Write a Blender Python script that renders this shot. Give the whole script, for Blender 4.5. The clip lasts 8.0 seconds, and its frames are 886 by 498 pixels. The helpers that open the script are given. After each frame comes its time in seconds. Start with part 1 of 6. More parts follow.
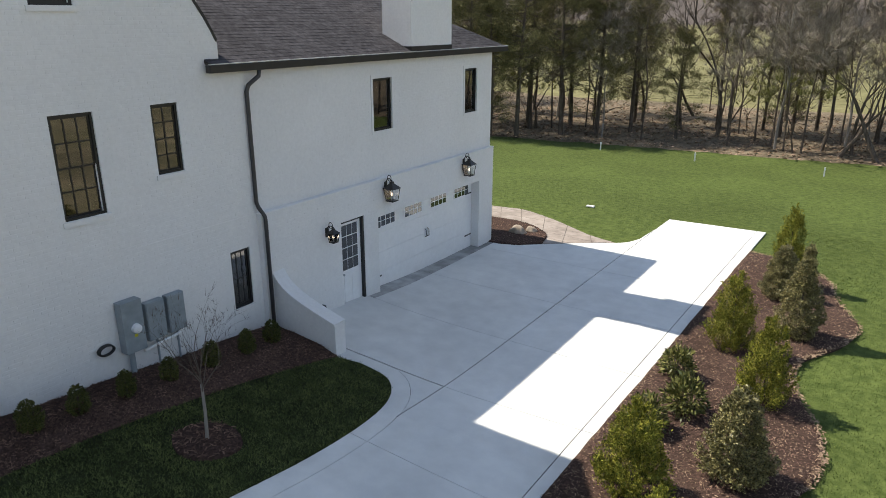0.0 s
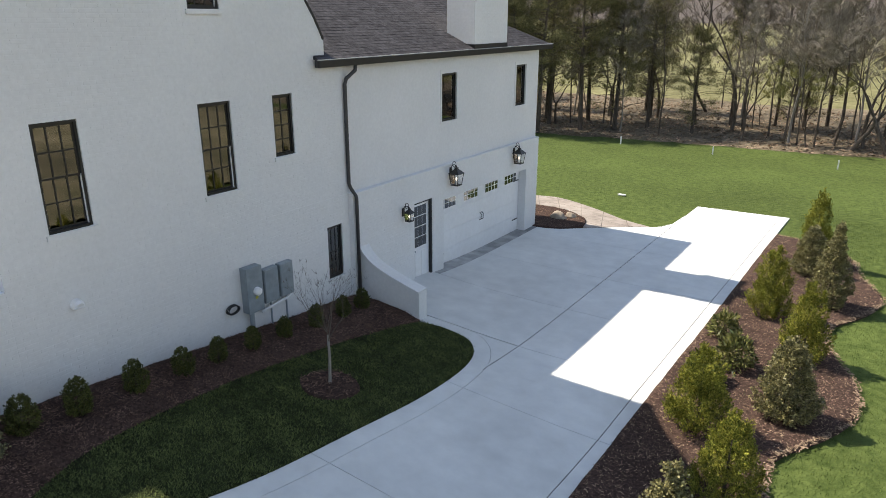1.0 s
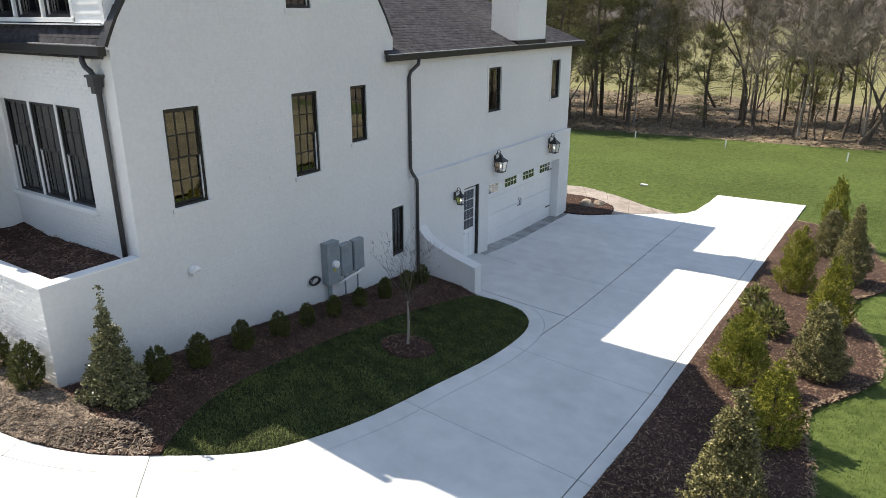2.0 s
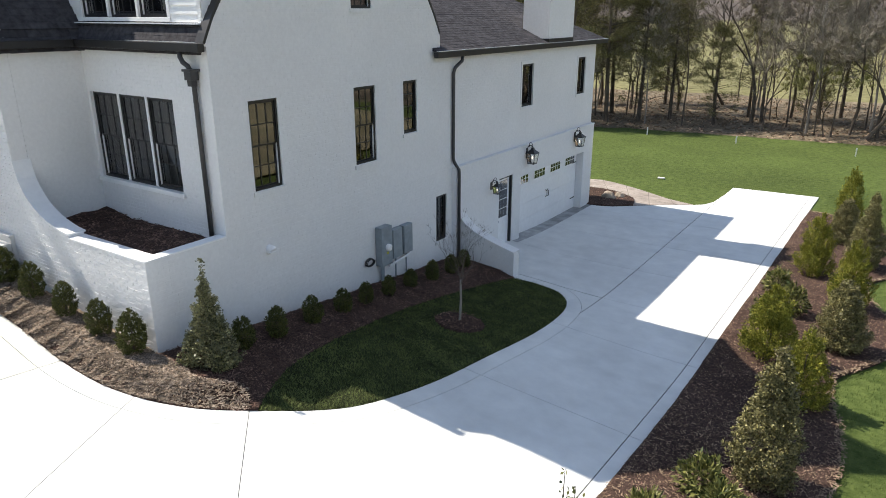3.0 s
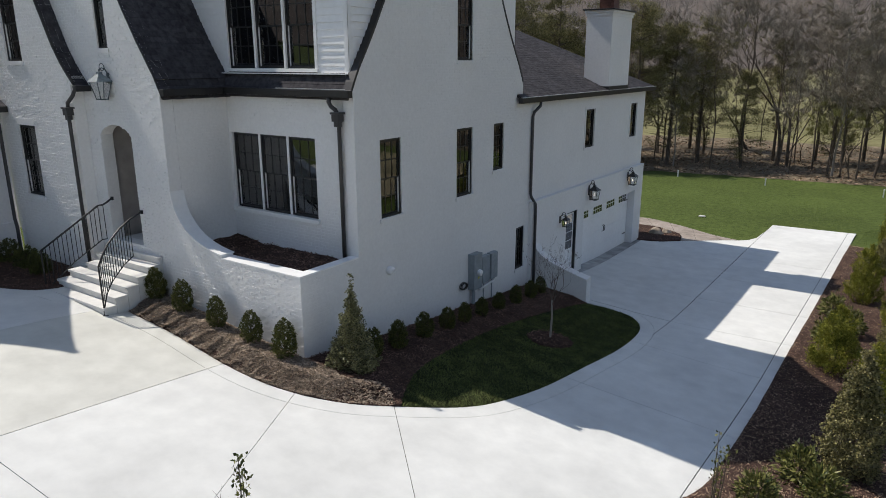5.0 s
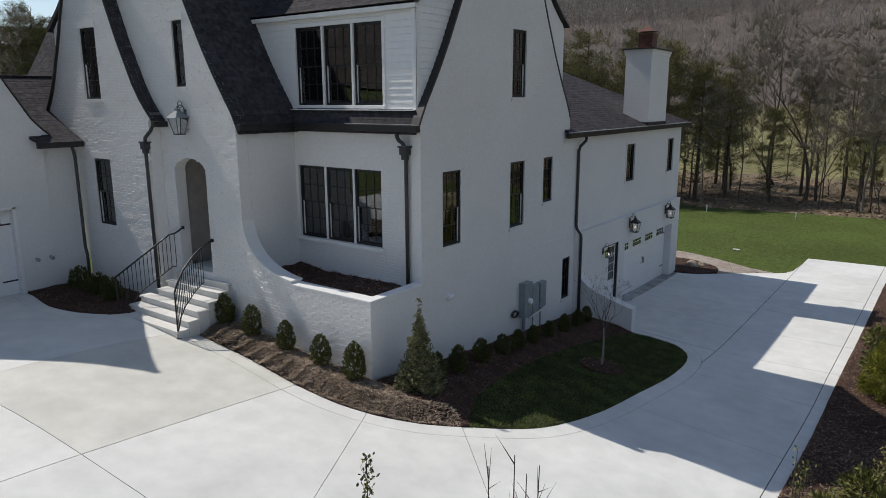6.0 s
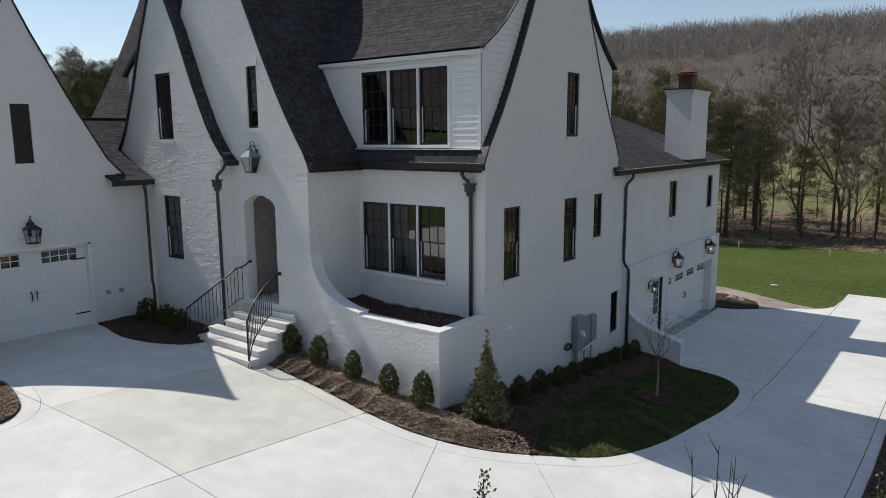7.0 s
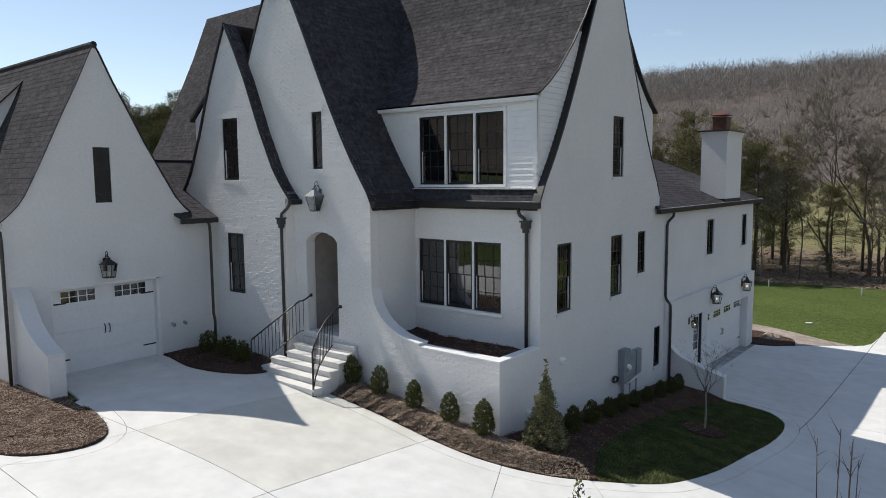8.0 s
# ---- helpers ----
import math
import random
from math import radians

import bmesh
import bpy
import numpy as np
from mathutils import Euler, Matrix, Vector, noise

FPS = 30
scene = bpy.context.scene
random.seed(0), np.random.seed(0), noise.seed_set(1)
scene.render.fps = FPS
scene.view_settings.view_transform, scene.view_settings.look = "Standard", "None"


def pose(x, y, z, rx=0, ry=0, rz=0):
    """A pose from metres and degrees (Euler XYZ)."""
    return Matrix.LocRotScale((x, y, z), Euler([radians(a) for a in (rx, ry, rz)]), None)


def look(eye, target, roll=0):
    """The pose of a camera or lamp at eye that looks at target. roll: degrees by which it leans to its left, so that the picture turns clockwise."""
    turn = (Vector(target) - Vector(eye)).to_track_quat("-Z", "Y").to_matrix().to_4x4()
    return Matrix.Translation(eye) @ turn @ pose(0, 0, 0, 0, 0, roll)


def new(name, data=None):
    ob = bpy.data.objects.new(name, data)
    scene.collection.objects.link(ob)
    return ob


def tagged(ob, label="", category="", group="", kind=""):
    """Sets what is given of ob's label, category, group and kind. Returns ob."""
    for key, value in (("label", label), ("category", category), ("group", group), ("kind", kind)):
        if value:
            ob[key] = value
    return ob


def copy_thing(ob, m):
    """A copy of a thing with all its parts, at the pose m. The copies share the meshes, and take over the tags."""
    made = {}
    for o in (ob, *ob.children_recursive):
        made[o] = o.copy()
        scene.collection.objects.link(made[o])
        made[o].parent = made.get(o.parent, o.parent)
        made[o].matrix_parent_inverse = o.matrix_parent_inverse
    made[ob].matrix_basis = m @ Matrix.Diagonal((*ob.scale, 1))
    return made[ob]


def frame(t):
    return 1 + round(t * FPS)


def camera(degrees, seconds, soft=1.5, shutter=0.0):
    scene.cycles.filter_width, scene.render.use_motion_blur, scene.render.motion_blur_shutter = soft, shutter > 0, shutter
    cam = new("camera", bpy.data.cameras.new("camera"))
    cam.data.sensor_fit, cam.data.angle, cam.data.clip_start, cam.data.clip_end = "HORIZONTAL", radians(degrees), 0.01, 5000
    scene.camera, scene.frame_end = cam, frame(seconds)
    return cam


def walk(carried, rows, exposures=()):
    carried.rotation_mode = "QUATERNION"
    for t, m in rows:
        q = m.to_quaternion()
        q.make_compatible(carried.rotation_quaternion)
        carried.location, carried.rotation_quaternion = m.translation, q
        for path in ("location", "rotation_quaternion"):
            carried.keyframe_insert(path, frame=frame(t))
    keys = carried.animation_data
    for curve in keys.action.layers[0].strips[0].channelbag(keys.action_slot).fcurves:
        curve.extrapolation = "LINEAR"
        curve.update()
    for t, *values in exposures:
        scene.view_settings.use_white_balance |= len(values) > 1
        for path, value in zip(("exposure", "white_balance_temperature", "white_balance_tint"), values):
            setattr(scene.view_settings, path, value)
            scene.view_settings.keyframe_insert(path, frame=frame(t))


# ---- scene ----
from mathutils.geometry import delaunay_2d_cdt
cam = camera(65.8, 8.0, soft=0.9)
PATH = [
    (0, (-0.094, -0.249, 5.931), (-1.148, 1.326, 5.292), 0.1),
    (0.5, (-0.265, -1.455, 5.966), (-1.319, 0.118, 5.323), 0.1),
    (1, (-0.459, -2.602, 5.989), (-1.514, -1.029, 5.345), 0.1),
    (1.5, (-0.624, -3.645, 5.994), (-1.677, -2.072, 5.347), 0.1),
    (3, (-1.005, -6.063, 6.005), (-2.059, -4.493, 5.354), 0.0),
    (3.5, (-1.144, -6.774, 6.023), (-2.198, -5.204, 5.371), 0.1),
    (4, (-1.324, -7.441, 6.09), (-2.381, -5.864, 5.462), 0.1),
    (4.5, (-1.496, -8.012, 6.078), (-2.572, -6.428, 5.499), 0.0),
    (6, (-2.049, -9.579, 6.048), (-3.205, -8.003, 5.622), -0.2),
    (6.5, (-2.283, -10.033, 6.069), (-3.467, -8.465, 5.694), -0.3),
    (7, (-2.473, -10.597, 6.097), (-3.684, -9.039, 5.776), -0.4),
    (7.5, (-2.593, -11.229, 6.091), (-3.832, -9.682, 5.825), -0.5),
    (8, (-2.668, -11.783, 6.093), (-3.93, -10.245, 5.888), -0.5),
]
EXPOSURES = [(0.0, 0.97, 6850, 10), (0.5, 1.10, 6900, 10), (1.5, 1.16, 6900, 10), (3.5, 0.96, 6650, 10), (4.5, 0.53, 6600, 11), (6.0, 0.08, 6550, 11), (6.5, 0.03, 6550, 11), (7.0, 0.17, 6550, 11), (8.0, 0.37, 6550, 11)]
walk(cam, [(t, look(eye, target, roll)) for t, eye, target, roll in PATH], EXPOSURES)

# ---- light ----
SUN_WAY = Vector((0.8324, 0.0755, -1.0)).normalized()
world = bpy.data.worlds.new("world")
scene.world = world
world.use_nodes = True
wn = world.node_tree.nodes
sky = wn.new("ShaderNodeTexSky")
sky.sky_type = 'NISHITA'
sky.sun_disc = False
sky.sun_elevation = radians(50.1)
sky.sun_rotation = radians(264.8)
sky.air_density, sky.dust_density, sky.ozone_density = 1.0, 0.05, 1.3
haze = wn.new("ShaderNodeHueSaturation")
haze.inputs["Saturation"].default_value = 0.86
world.node_tree.links.new(sky.outputs[0], haze.inputs["Color"])
# small thin clouds scattered over the whole sky
wc, wm, wt, wr, wx = (wn.new("ShaderNode" + k) for k in ("TexCoord", "Mapping", "TexNoise", "ValToRGB", "Mix"))
wm.inputs["Scale"].default_value = (1.0, 1.0, 2.6)
wt.inputs["Scale"].default_value, wt.inputs["Detail"].default_value, wt.inputs["Roughness"].default_value = 5.0, 7.0, 0.55
wr.color_ramp.elements[0].position, wr.color_ramp.elements[1].position = 0.555, 0.70
wx.data_type = 'RGBA'
wx.inputs[7].default_value = (6.5, 6.8, 7.2, 1)
for a, b in ((wc.outputs["Generated"], wm.inputs[0]), (wm.outputs[0], wt.inputs[0]), (wt.outputs["Fac"], wr.inputs[0]), (wr.outputs[0], wx.inputs[0]), (haze.outputs[0], wx.inputs[6]), (wx.outputs[2], wn["Background"].inputs[0])):
    world.node_tree.links.new(a, b)
wn["Background"].inputs[1].default_value = 0.097
sun_lamp = bpy.data.lights.new("sun", 'SUN')
sun_lamp.energy, sun_lamp.angle, sun_lamp.color = 3.6, radians(0.5), (1.0, 0.95, 0.87)
sun = new("sun", sun_lamp)
sun.matrix_world = look(-SUN_WAY * 60, (0, 0, 0))

# ---- materials ----
def material(name):
    m = bpy.data.materials.new(name)
    m.use_nodes = True
    t = m.node_tree
    return m, t.nodes, t.links, t.nodes["Principled BSDF"]


def ramp(nodes, stops):
    r = nodes.new("ShaderNodeValToRGB")
    while len(r.color_ramp.elements) < len(stops):
        r.color_ramp.elements.new(0.5)
    for e, (at, c) in zip(r.color_ramp.elements, stops):
        e.position, e.color = at, (*c, 1)
    return r


def noisy(nodes, links, scale, detail=5.0, rough=0.6, stretch=(1, 1, 1)):
    co = nodes.new("ShaderNodeTexCoord")
    mp = nodes.new("ShaderNodeMapping")
    mp.inputs["Scale"].default_value = stretch
    n = nodes.new("ShaderNodeTexNoise")
    n.inputs["Scale"].default_value, n.inputs["Detail"].default_value, n.inputs["Roughness"].default_value = scale, detail, rough
    links.new(co.outputs["Object"], mp.inputs[0])
    links.new(mp.outputs[0], n.inputs[0])
    return n.outputs["Fac"]


def mixed(nodes, links, kind, fac, a, b):
    m = nodes.new("ShaderNodeMix")
    m.data_type, m.blend_type = 'RGBA', kind
    for i, v in ((0, fac), (6, a), (7, b)):
        if isinstance(v, (int, float)):
            m.inputs[i].default_value = v
        elif isinstance(v, tuple):
            m.inputs[i].default_value = (*v, 1)
        else:
            links.new(v, m.inputs[i])
    return m.outputs[2]


def bumped(nodes, links, shader, height, strength, distance):
    b = nodes.new("ShaderNodeBump")
    b.inputs["Strength"].default_value, b.inputs["Distance"].default_value = strength, distance
    links.new(height, b.inputs["Height"])
    links.new(b.outputs[0], shader.inputs["Normal"])


def surface(name, low, high, scale, big=0.6, rough=0.8, bump=0.3, depth=0.004, metal=0.0, island=0.0, fine=60.0, stretch=(1, 1, 1), big_tone=0.85):
    """A two-scale surface: fine grain between two colours, wide stains, grain relief."""
    m, nodes, links, sh = material(name)
    grain = noisy(nodes, links, scale, stretch=stretch)
    r = ramp(nodes, [(0.3, low), (0.7, high)])
    links.new(grain, r.inputs[0])
    wide = noisy(nodes, links, big, 3.0)
    w = ramp(nodes, [(0.35, (big_tone,) * 3), (0.65, (1, 1, 1))])
    links.new(wide, w.inputs[0])
    c = mixed(nodes, links, 'MULTIPLY', 1.0, r.outputs[0], w.outputs[0])
    if island:
        geo = nodes.new("ShaderNodeNewGeometry")
        v = ramp(nodes, [(0.0, (1 - island,) * 3), (1.0, (1 + island * 0.6,) * 3)])
        links.new(geo.outputs["Random Per Island"], v.inputs[0])
        c = mixed(nodes, links, 'MULTIPLY', 1.0, c, v.outputs[0])
    links.new(c, sh.inputs["Base Color"])
    sh.inputs["Roughness"].default_value, sh.inputs["Metallic"].default_value = rough, metal
    if bump:
        bumped(nodes, links, sh, noisy(nodes, links, fine, 4.0), bump, depth)
    return m


WHITE = surface("painted_brick", (0.715, 0.71, 0.695), (0.775, 0.77, 0.755), 14, 0.5, 0.62, 0.12, 0.003, fine=45, big_tone=0.95)
ROUGH = surface("rough_painted_brick", (0.725, 0.72, 0.705), (0.785, 0.78, 0.765), 14, 0.5, 0.6, 0.8, 0.012, fine=24, big_tone=0.95)
TRIM = surface("white_trim_paint", (0.78, 0.78, 0.77), (0.84, 0.84, 0.83), 8, 0.8, 0.4, 0.08, 0.001, big_tone=0.96)
CONCRETE = surface("broom_concrete", (0.64, 0.64, 0.615), (0.74, 0.74, 0.71), 2.2, 0.35, 0.85, 0.25, 0.002, fine=90, big_tone=0.86)
WARM = surface("warm_concrete", (0.57, 0.565, 0.515), (0.67, 0.665, 0.61), 2.2, 0.5, 0.85, 0.25, 0.002, fine=90, big_tone=0.86)
DAMP = surface("damp_concrete", (0.22, 0.22, 0.215), (0.50, 0.50, 0.49), 1.6, 0.8, 0.6, 0.2, 0.002, big_tone=0.7)
JOINT = surface("joint_dirt", (0.07, 0.067, 0.063), (0.15, 0.143, 0.135), 6, 1.0, 0.95, 0.0)
STEP = surface("cast_stone", (0.62, 0.61, 0.58), (0.72, 0.71, 0.68), 5, 0.9, 0.75, 0.25, 0.002, big_tone=0.9)
SHINGLE = surface("asphalt_shingle", (0.040, 0.0385, 0.042), (0.094, 0.089, 0.094), 9, 0.7, 0.85, 0.6, 0.004, island=0.22, fine=120, big_tone=0.85)
SHINGLE.node_tree.nodes["Principled BSDF"].inputs["Specular IOR Level"].default_value = 0.05
DRIP = surface("mill_aluminium", (0.55, 0.56, 0.58), (0.68, 0.69, 0.70), 7, 1.5, 0.4, 0.05, 0.001, metal=0.6)
METAL = surface("black_aluminium", (0.012, 0.011, 0.011), (0.022, 0.02, 0.02), 6, 1.2, 0.42, 0.05, 0.001)
BRONZE = surface("dark_spout_enamel", (0.034, 0.033, 0.034), (0.056, 0.054, 0.055), 6, 1.2, 0.45, 0.05, 0.001)
BLACK = surface("black_window_frame", (0.010, 0.010, 0.010), (0.018, 0.018, 0.018), 9, 1.5, 0.4, 0.0)
COPPER = surface("brown_copper", (0.10, 0.045, 0.032), (0.19, 0.085, 0.06), 9, 3, 0.5, 0.1, 0.002, metal=0.5)
STEEL = surface("grey_enamel", (0.23, 0.27, 0.29), (0.28, 0.32, 0.34), 8, 2, 0.45, 0.05, 0.001)
# the dimness of unlit rooms is put into this wall colour
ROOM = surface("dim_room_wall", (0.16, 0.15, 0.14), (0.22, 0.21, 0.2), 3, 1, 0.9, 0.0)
TAUPE = surface("porch_plaster", (0.40, 0.37, 0.34), (0.47, 0.44, 0.41), 4, 1, 0.8, 0.1)
MULCH = surface("bark_mulch", (0.032, 0.020, 0.016), (0.115, 0.071, 0.055), 22, 0.9, 0.95, 0.9, 0.02, fine=30, big_tone=0.75)
CHIP = surface("bark_chip", (0.070, 0.041, 0.031), (0.265, 0.165, 0.126), 3, 1, 0.9, 0.0, island=0.55)
DRY = surface("sun_dried_bark", (0.165, 0.127, 0.096), (0.41, 0.325, 0.25), 4, 1, 0.95, 0.0, island=0.75)
STRAW = surface("pale_chip", (0.22, 0.15, 0.10), (0.40, 0.29, 0.20), 3, 1, 0.9, 0.0, island=0.6)
# thatch colour darkened to carry the shade between the side lawn's blades
TURF = surface("shaded_turf_thatch", (0.018, 0.023, 0.009), (0.046, 0.056, 0.022), 9, 0.6, 0.95, 0.9, 0.03, fine=26, big_tone=0.7)
GRASS = surface("lawn_grass", (0.054, 0.081, 0.018), (0.124, 0.161, 0.044), 5, 0.12, 0.9, 0.9, 0.03, fine=26, big_tone=0.72)
BLADE = surface("grass_blade", (0.067, 0.101, 0.021), (0.166, 0.210, 0.058), 3, 0.4, 0.75, 0.0, island=0.45)
# side lawn blades, slightly darker than BLADE
SOD = surface("side_lawn_blade", (0.058, 0.074, 0.024), (0.150, 0.176, 0.056), 3, 0.4, 0.75, 0.0, island=0.5)
PAVER_JOINT = surface("paver_joint", (0.15, 0.125, 0.105), (0.22, 0.185, 0.155), 5, 1, 0.95, 0.0)
PAVER = surface("tan_paver", (0.26, 0.215, 0.18), (0.42, 0.36, 0.31), 3, 0.9, 0.85, 0.4, 0.004, island=0.2)
ROCK = surface("field_stone", (0.24, 0.19, 0.14), (0.42, 0.35, 0.27), 5, 2, 0.85, 0.6, 0.02)
BARK = surface("tree_bark", (0.065, 0.053, 0.043), (0.180, 0.147, 0.118), 9, 1, 0.95, 0.6, 0.02, stretch=(1, 1, 0.25))
PALE_BARK = surface("pale_bark", (0.20, 0.175, 0.15), (0.34, 0.31, 0.27), 9, 1, 0.95, 0.4, 0.01, stretch=(1, 1, 0.3))
DRYFIELD = surface("dry_meadow", (0.16, 0.15, 0.06), (0.46, 0.37, 0.22), 0.5, 0.09, 0.95, 0.6, 0.05, fine=6, big_tone=0.55)
FIELD = surface("pale_meadow", (0.145, 0.135, 0.058), (0.27, 0.25, 0.125), 1.2, 0.06, 0.95, 0.6, 0.05, fine=6, big_tone=0.75)
HILLFLOOR = surface("hill_litter", (0.09, 0.076, 0.067), (0.18, 0.150, 0.132), 0.8, 0.05, 0.95, 0.5, 0.2, fine=3, big_tone=0.7)
FLOORWOOD = surface("leaf_litter", (0.105, 0.084, 0.056), (0.30, 0.24, 0.165), 3, 0.25, 0.95, 0.9, 0.05, fine=8, big_tone=0.6)


def leaf_material(name, dark, light, rough=0.6):
    m, nodes, links, sh = material(name)
    geo = nodes.new("ShaderNodeNewGeometry")
    r = ramp(nodes, [(0.0, dark), (0.75, light), (1.0, tuple(min(1, c * 1.35) for c in light))])
    links.new(geo.outputs["Random Per Island"], r.inputs[0])
    tone = ramp(nodes, [(0.3, (0.7, 0.7, 0.7)), (0.7, (1.1, 1.1, 1.0))])
    links.new(noisy(nodes, links, 3.0, 3.0), tone.inputs[0])
    c = mixed(nodes, links, 'MULTIPLY', 1.0, r.outputs[0], tone.outputs[0])
    links.new(c, sh.inputs["Base Color"])
    sh.inputs["Roughness"].default_value = rough
    return m


THUJA = leaf_material("thuja_spray", (0.045, 0.074, 0.014), (0.325, 0.310, 0.055), 0.85)
BUD = leaf_material("spring_bud", (0.12, 0.115, 0.045), (0.32, 0.30, 0.12), 0.9)
HOLLY = leaf_material("holly_leaf", (0.040, 0.042, 0.017), (0.29, 0.258, 0.115), 0.42)
GREY_HOLLY = leaf_material("grey_holly_leaf", (0.040, 0.047, 0.022), (0.27, 0.258, 0.130), 0.4)
BOX = leaf_material("boxwood_leaf", (0.020, 0.028, 0.008), (0.135, 0.140, 0.042), 0.5)
SHRUB = leaf_material("laurel_leaf", (0.034, 0.054, 0.016), (0.22, 0.215, 0.070), 0.45)
CEDAR = leaf_material("cedar_spray", (0.065, 0.066, 0.034), (0.24, 0.215, 0.105), 0.9)
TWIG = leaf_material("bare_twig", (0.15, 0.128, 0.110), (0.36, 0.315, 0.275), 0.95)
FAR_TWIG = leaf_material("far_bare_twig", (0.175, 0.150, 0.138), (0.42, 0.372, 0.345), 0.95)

for m in (GRASS, BLADE, SOD, TURF, MULCH, CHIP, STRAW, DRY, BUD, FLOORWOOD, FIELD, HILLFLOOR, CEDAR, TWIG, FAR_TWIG, BARK, THUJA):
    m.node_tree.nodes["Principled BSDF"].inputs["Specular IOR Level"].default_value = 0.12
for m, gloss in ((BOX, 0.15), (HOLLY, 0.3), (GREY_HOLLY, 0.4), (SHRUB, 0.22)):
    m.node_tree.nodes["Principled BSDF"].inputs["Specular IOR Level"].default_value = gloss

m, nodes, links, sh = material("window_glass")
GLASS = m
fres = nodes.new("ShaderNodeFresnel")
fres.inputs[0].default_value = 2.4
gloss = nodes.new("ShaderNodeBsdfGlossy")
gloss.inputs["Roughness"].default_value = 0.02
clear = nodes.new("ShaderNodeBsdfTransparent")
clear.inputs[0].default_value = (0.55, 0.57, 0.55, 1)
both = nodes.new("ShaderNodeMixShader")
links.new(fres.outputs[0], both.inputs[0])
links.new(clear.outputs[0], both.inputs[1])
links.new(gloss.outputs[0], both.inputs[2])
links.new(both.outputs[0], nodes["Material Output"].inputs[0])

m, nodes, links, sh = material("lamp_glass")
LAMP_GLASS = m
fres = nodes.new("ShaderNodeFresnel")
gloss = nodes.new("ShaderNodeBsdfGlossy")
gloss.inputs["Roughness"].default_value = 0.03
clear = nodes.new("ShaderNodeBsdfTransparent")
clear.inputs[0].default_value = (0.93, 0.93, 0.92, 1)
both = nodes.new("ShaderNodeMixShader")
links.new(fres.outputs[0], both.inputs[0])
links.new(clear.outputs[0], both.inputs[1])
links.new(gloss.outputs[0], both.inputs[2])
links.new(both.outputs[0], nodes["Material Output"].inputs[0])

m, nodes, links, sh = material("lamp_flame")
FLAME = m
sh.inputs["Emission Color"].default_value = (1.0, 0.82, 0.62, 1)
sh.inputs["Emission Strength"].default_value = 1.4

# ---- mesh helpers ----
def box(bm, x0, x1, y0, y1, z0, z1):
    v = [bm.verts.new((x, y, z)) for z in (z0, z1) for y in (y0, y1) for x in (x0, x1)]
    for f in ((0, 2, 3, 1), (4, 5, 7, 6), (0, 1, 5, 4), (2, 6, 7, 3), (0, 4, 6, 2), (1, 3, 7, 5)):
        bm.faces.new([v[i] for i in f])
    return v


def bevelled(bm, width, segments=2):
    bmesh.ops.bevel(bm, geom=list(bm.edges), offset=width, segments=segments, affect='EDGES', profile=0.6)
    return bm


def boxes(*sizes, bevel=0.0):
    bm = bmesh.new()
    for s in sizes:
        box(bm, *s)
    return bevelled(bm, bevel) if bevel else bm


def tube(bm, points, radii, sides=8):
    """A round bar along points; radii one number or one for each point."""
    pts = [Vector(p) for p in points]
    if isinstance(radii, (int, float)):
        radii = [radii] * len(pts)
    rings = []
    side = None
    for i, p in enumerate(pts):
        way = (pts[min(i + 1, len(pts) - 1)] - pts[max(i - 1, 0)]).normalized()
        if side is None:
            side = way.orthogonal().normalized()
        side = (side - way * side.dot(way)).normalized()
        up = way.cross(side)
        rings.append([bm.verts.new(p + (side * math.cos(a) + up * math.sin(a)) * radii[i]) for a in (2 * math.pi * k / sides for k in range(sides))])
    for a, b in zip(rings, rings[1:]):
        for k in range(sides):
            bm.faces.new((a[k], a[(k + 1) % sides], b[(k + 1) % sides], b[k]))
    bm.faces.new(rings[0][::-1])
    bm.faces.new(rings[-1])
    return bm


def link_mesh(name, bm, mat, smooth=False):
    me = bpy.data.meshes.new(name)
    if isinstance(bm, tuple):
        me.from_pydata(bm[0], [], bm[1])
    else:
        bmesh.ops.recalc_face_normals(bm, faces=list(bm.faces))
        bm.to_mesh(me)
        bm.free()
    me.materials.append(mat)
    if smooth:
        me.polygons.foreach_set("use_smooth", [True] * len(me.polygons))
    return me


def part(name, bm, mat, parent, label="", smooth=False, kind=""):
    ob = new(name, link_mesh(name, bm, mat, smooth))
    ob.parent = parent
    return tagged(ob, label, kind=kind)


def thing(name, label, category, at=(0, 0, 0), bm=None, mat=None, group="", kind="", smooth=False):
    ob = new(name, link_mesh(name, bm, mat, smooth) if bm else None)
    ob.location = at
    return tagged(ob, label, category, group, kind)


# ---- the lie of the land ----
def soft_between(v, low, high, s=0.12):
    a = v - low
    v = low + 0.5 * (a + math.sqrt(a * a + s * s))
    b = high - v
    return high - 0.5 * (b + math.sqrt(b * b + s * s))


def ease(a, b, v):
    t = min(1.0, max(0.0, (v - a) / (b - a)))
    return t * t * (3 - 2 * t)


def land(x, y):
    """Height of the ground: an upper court, a ramp beside the gable, a lower garage court, then woods, field and hill."""
    z = soft_between(0.68 - 0.1 * (x + 11.73) - 0.097 * (y + 1.3), -0.89, 1.22)
    if y > 22:
        z -= 0.75 * ease(22, 42, y)
    far = math.hypot(x + 5, y)
    if far > 50:
        z += 5.0 * ease(62, 150, far) + (43 + 9 * noise.noise((x * 0.006, y * 0.006, 3.0))) * ease(135, 330, far) * (0.30 + 0.70 * max(ease(-20, -110, y) * 0.9, ease(0.7, 1.4, y / max(1.0, abs(x + 5))) if x < 0 else ease(-40, 30, y - 0.25 * x)))
    return z


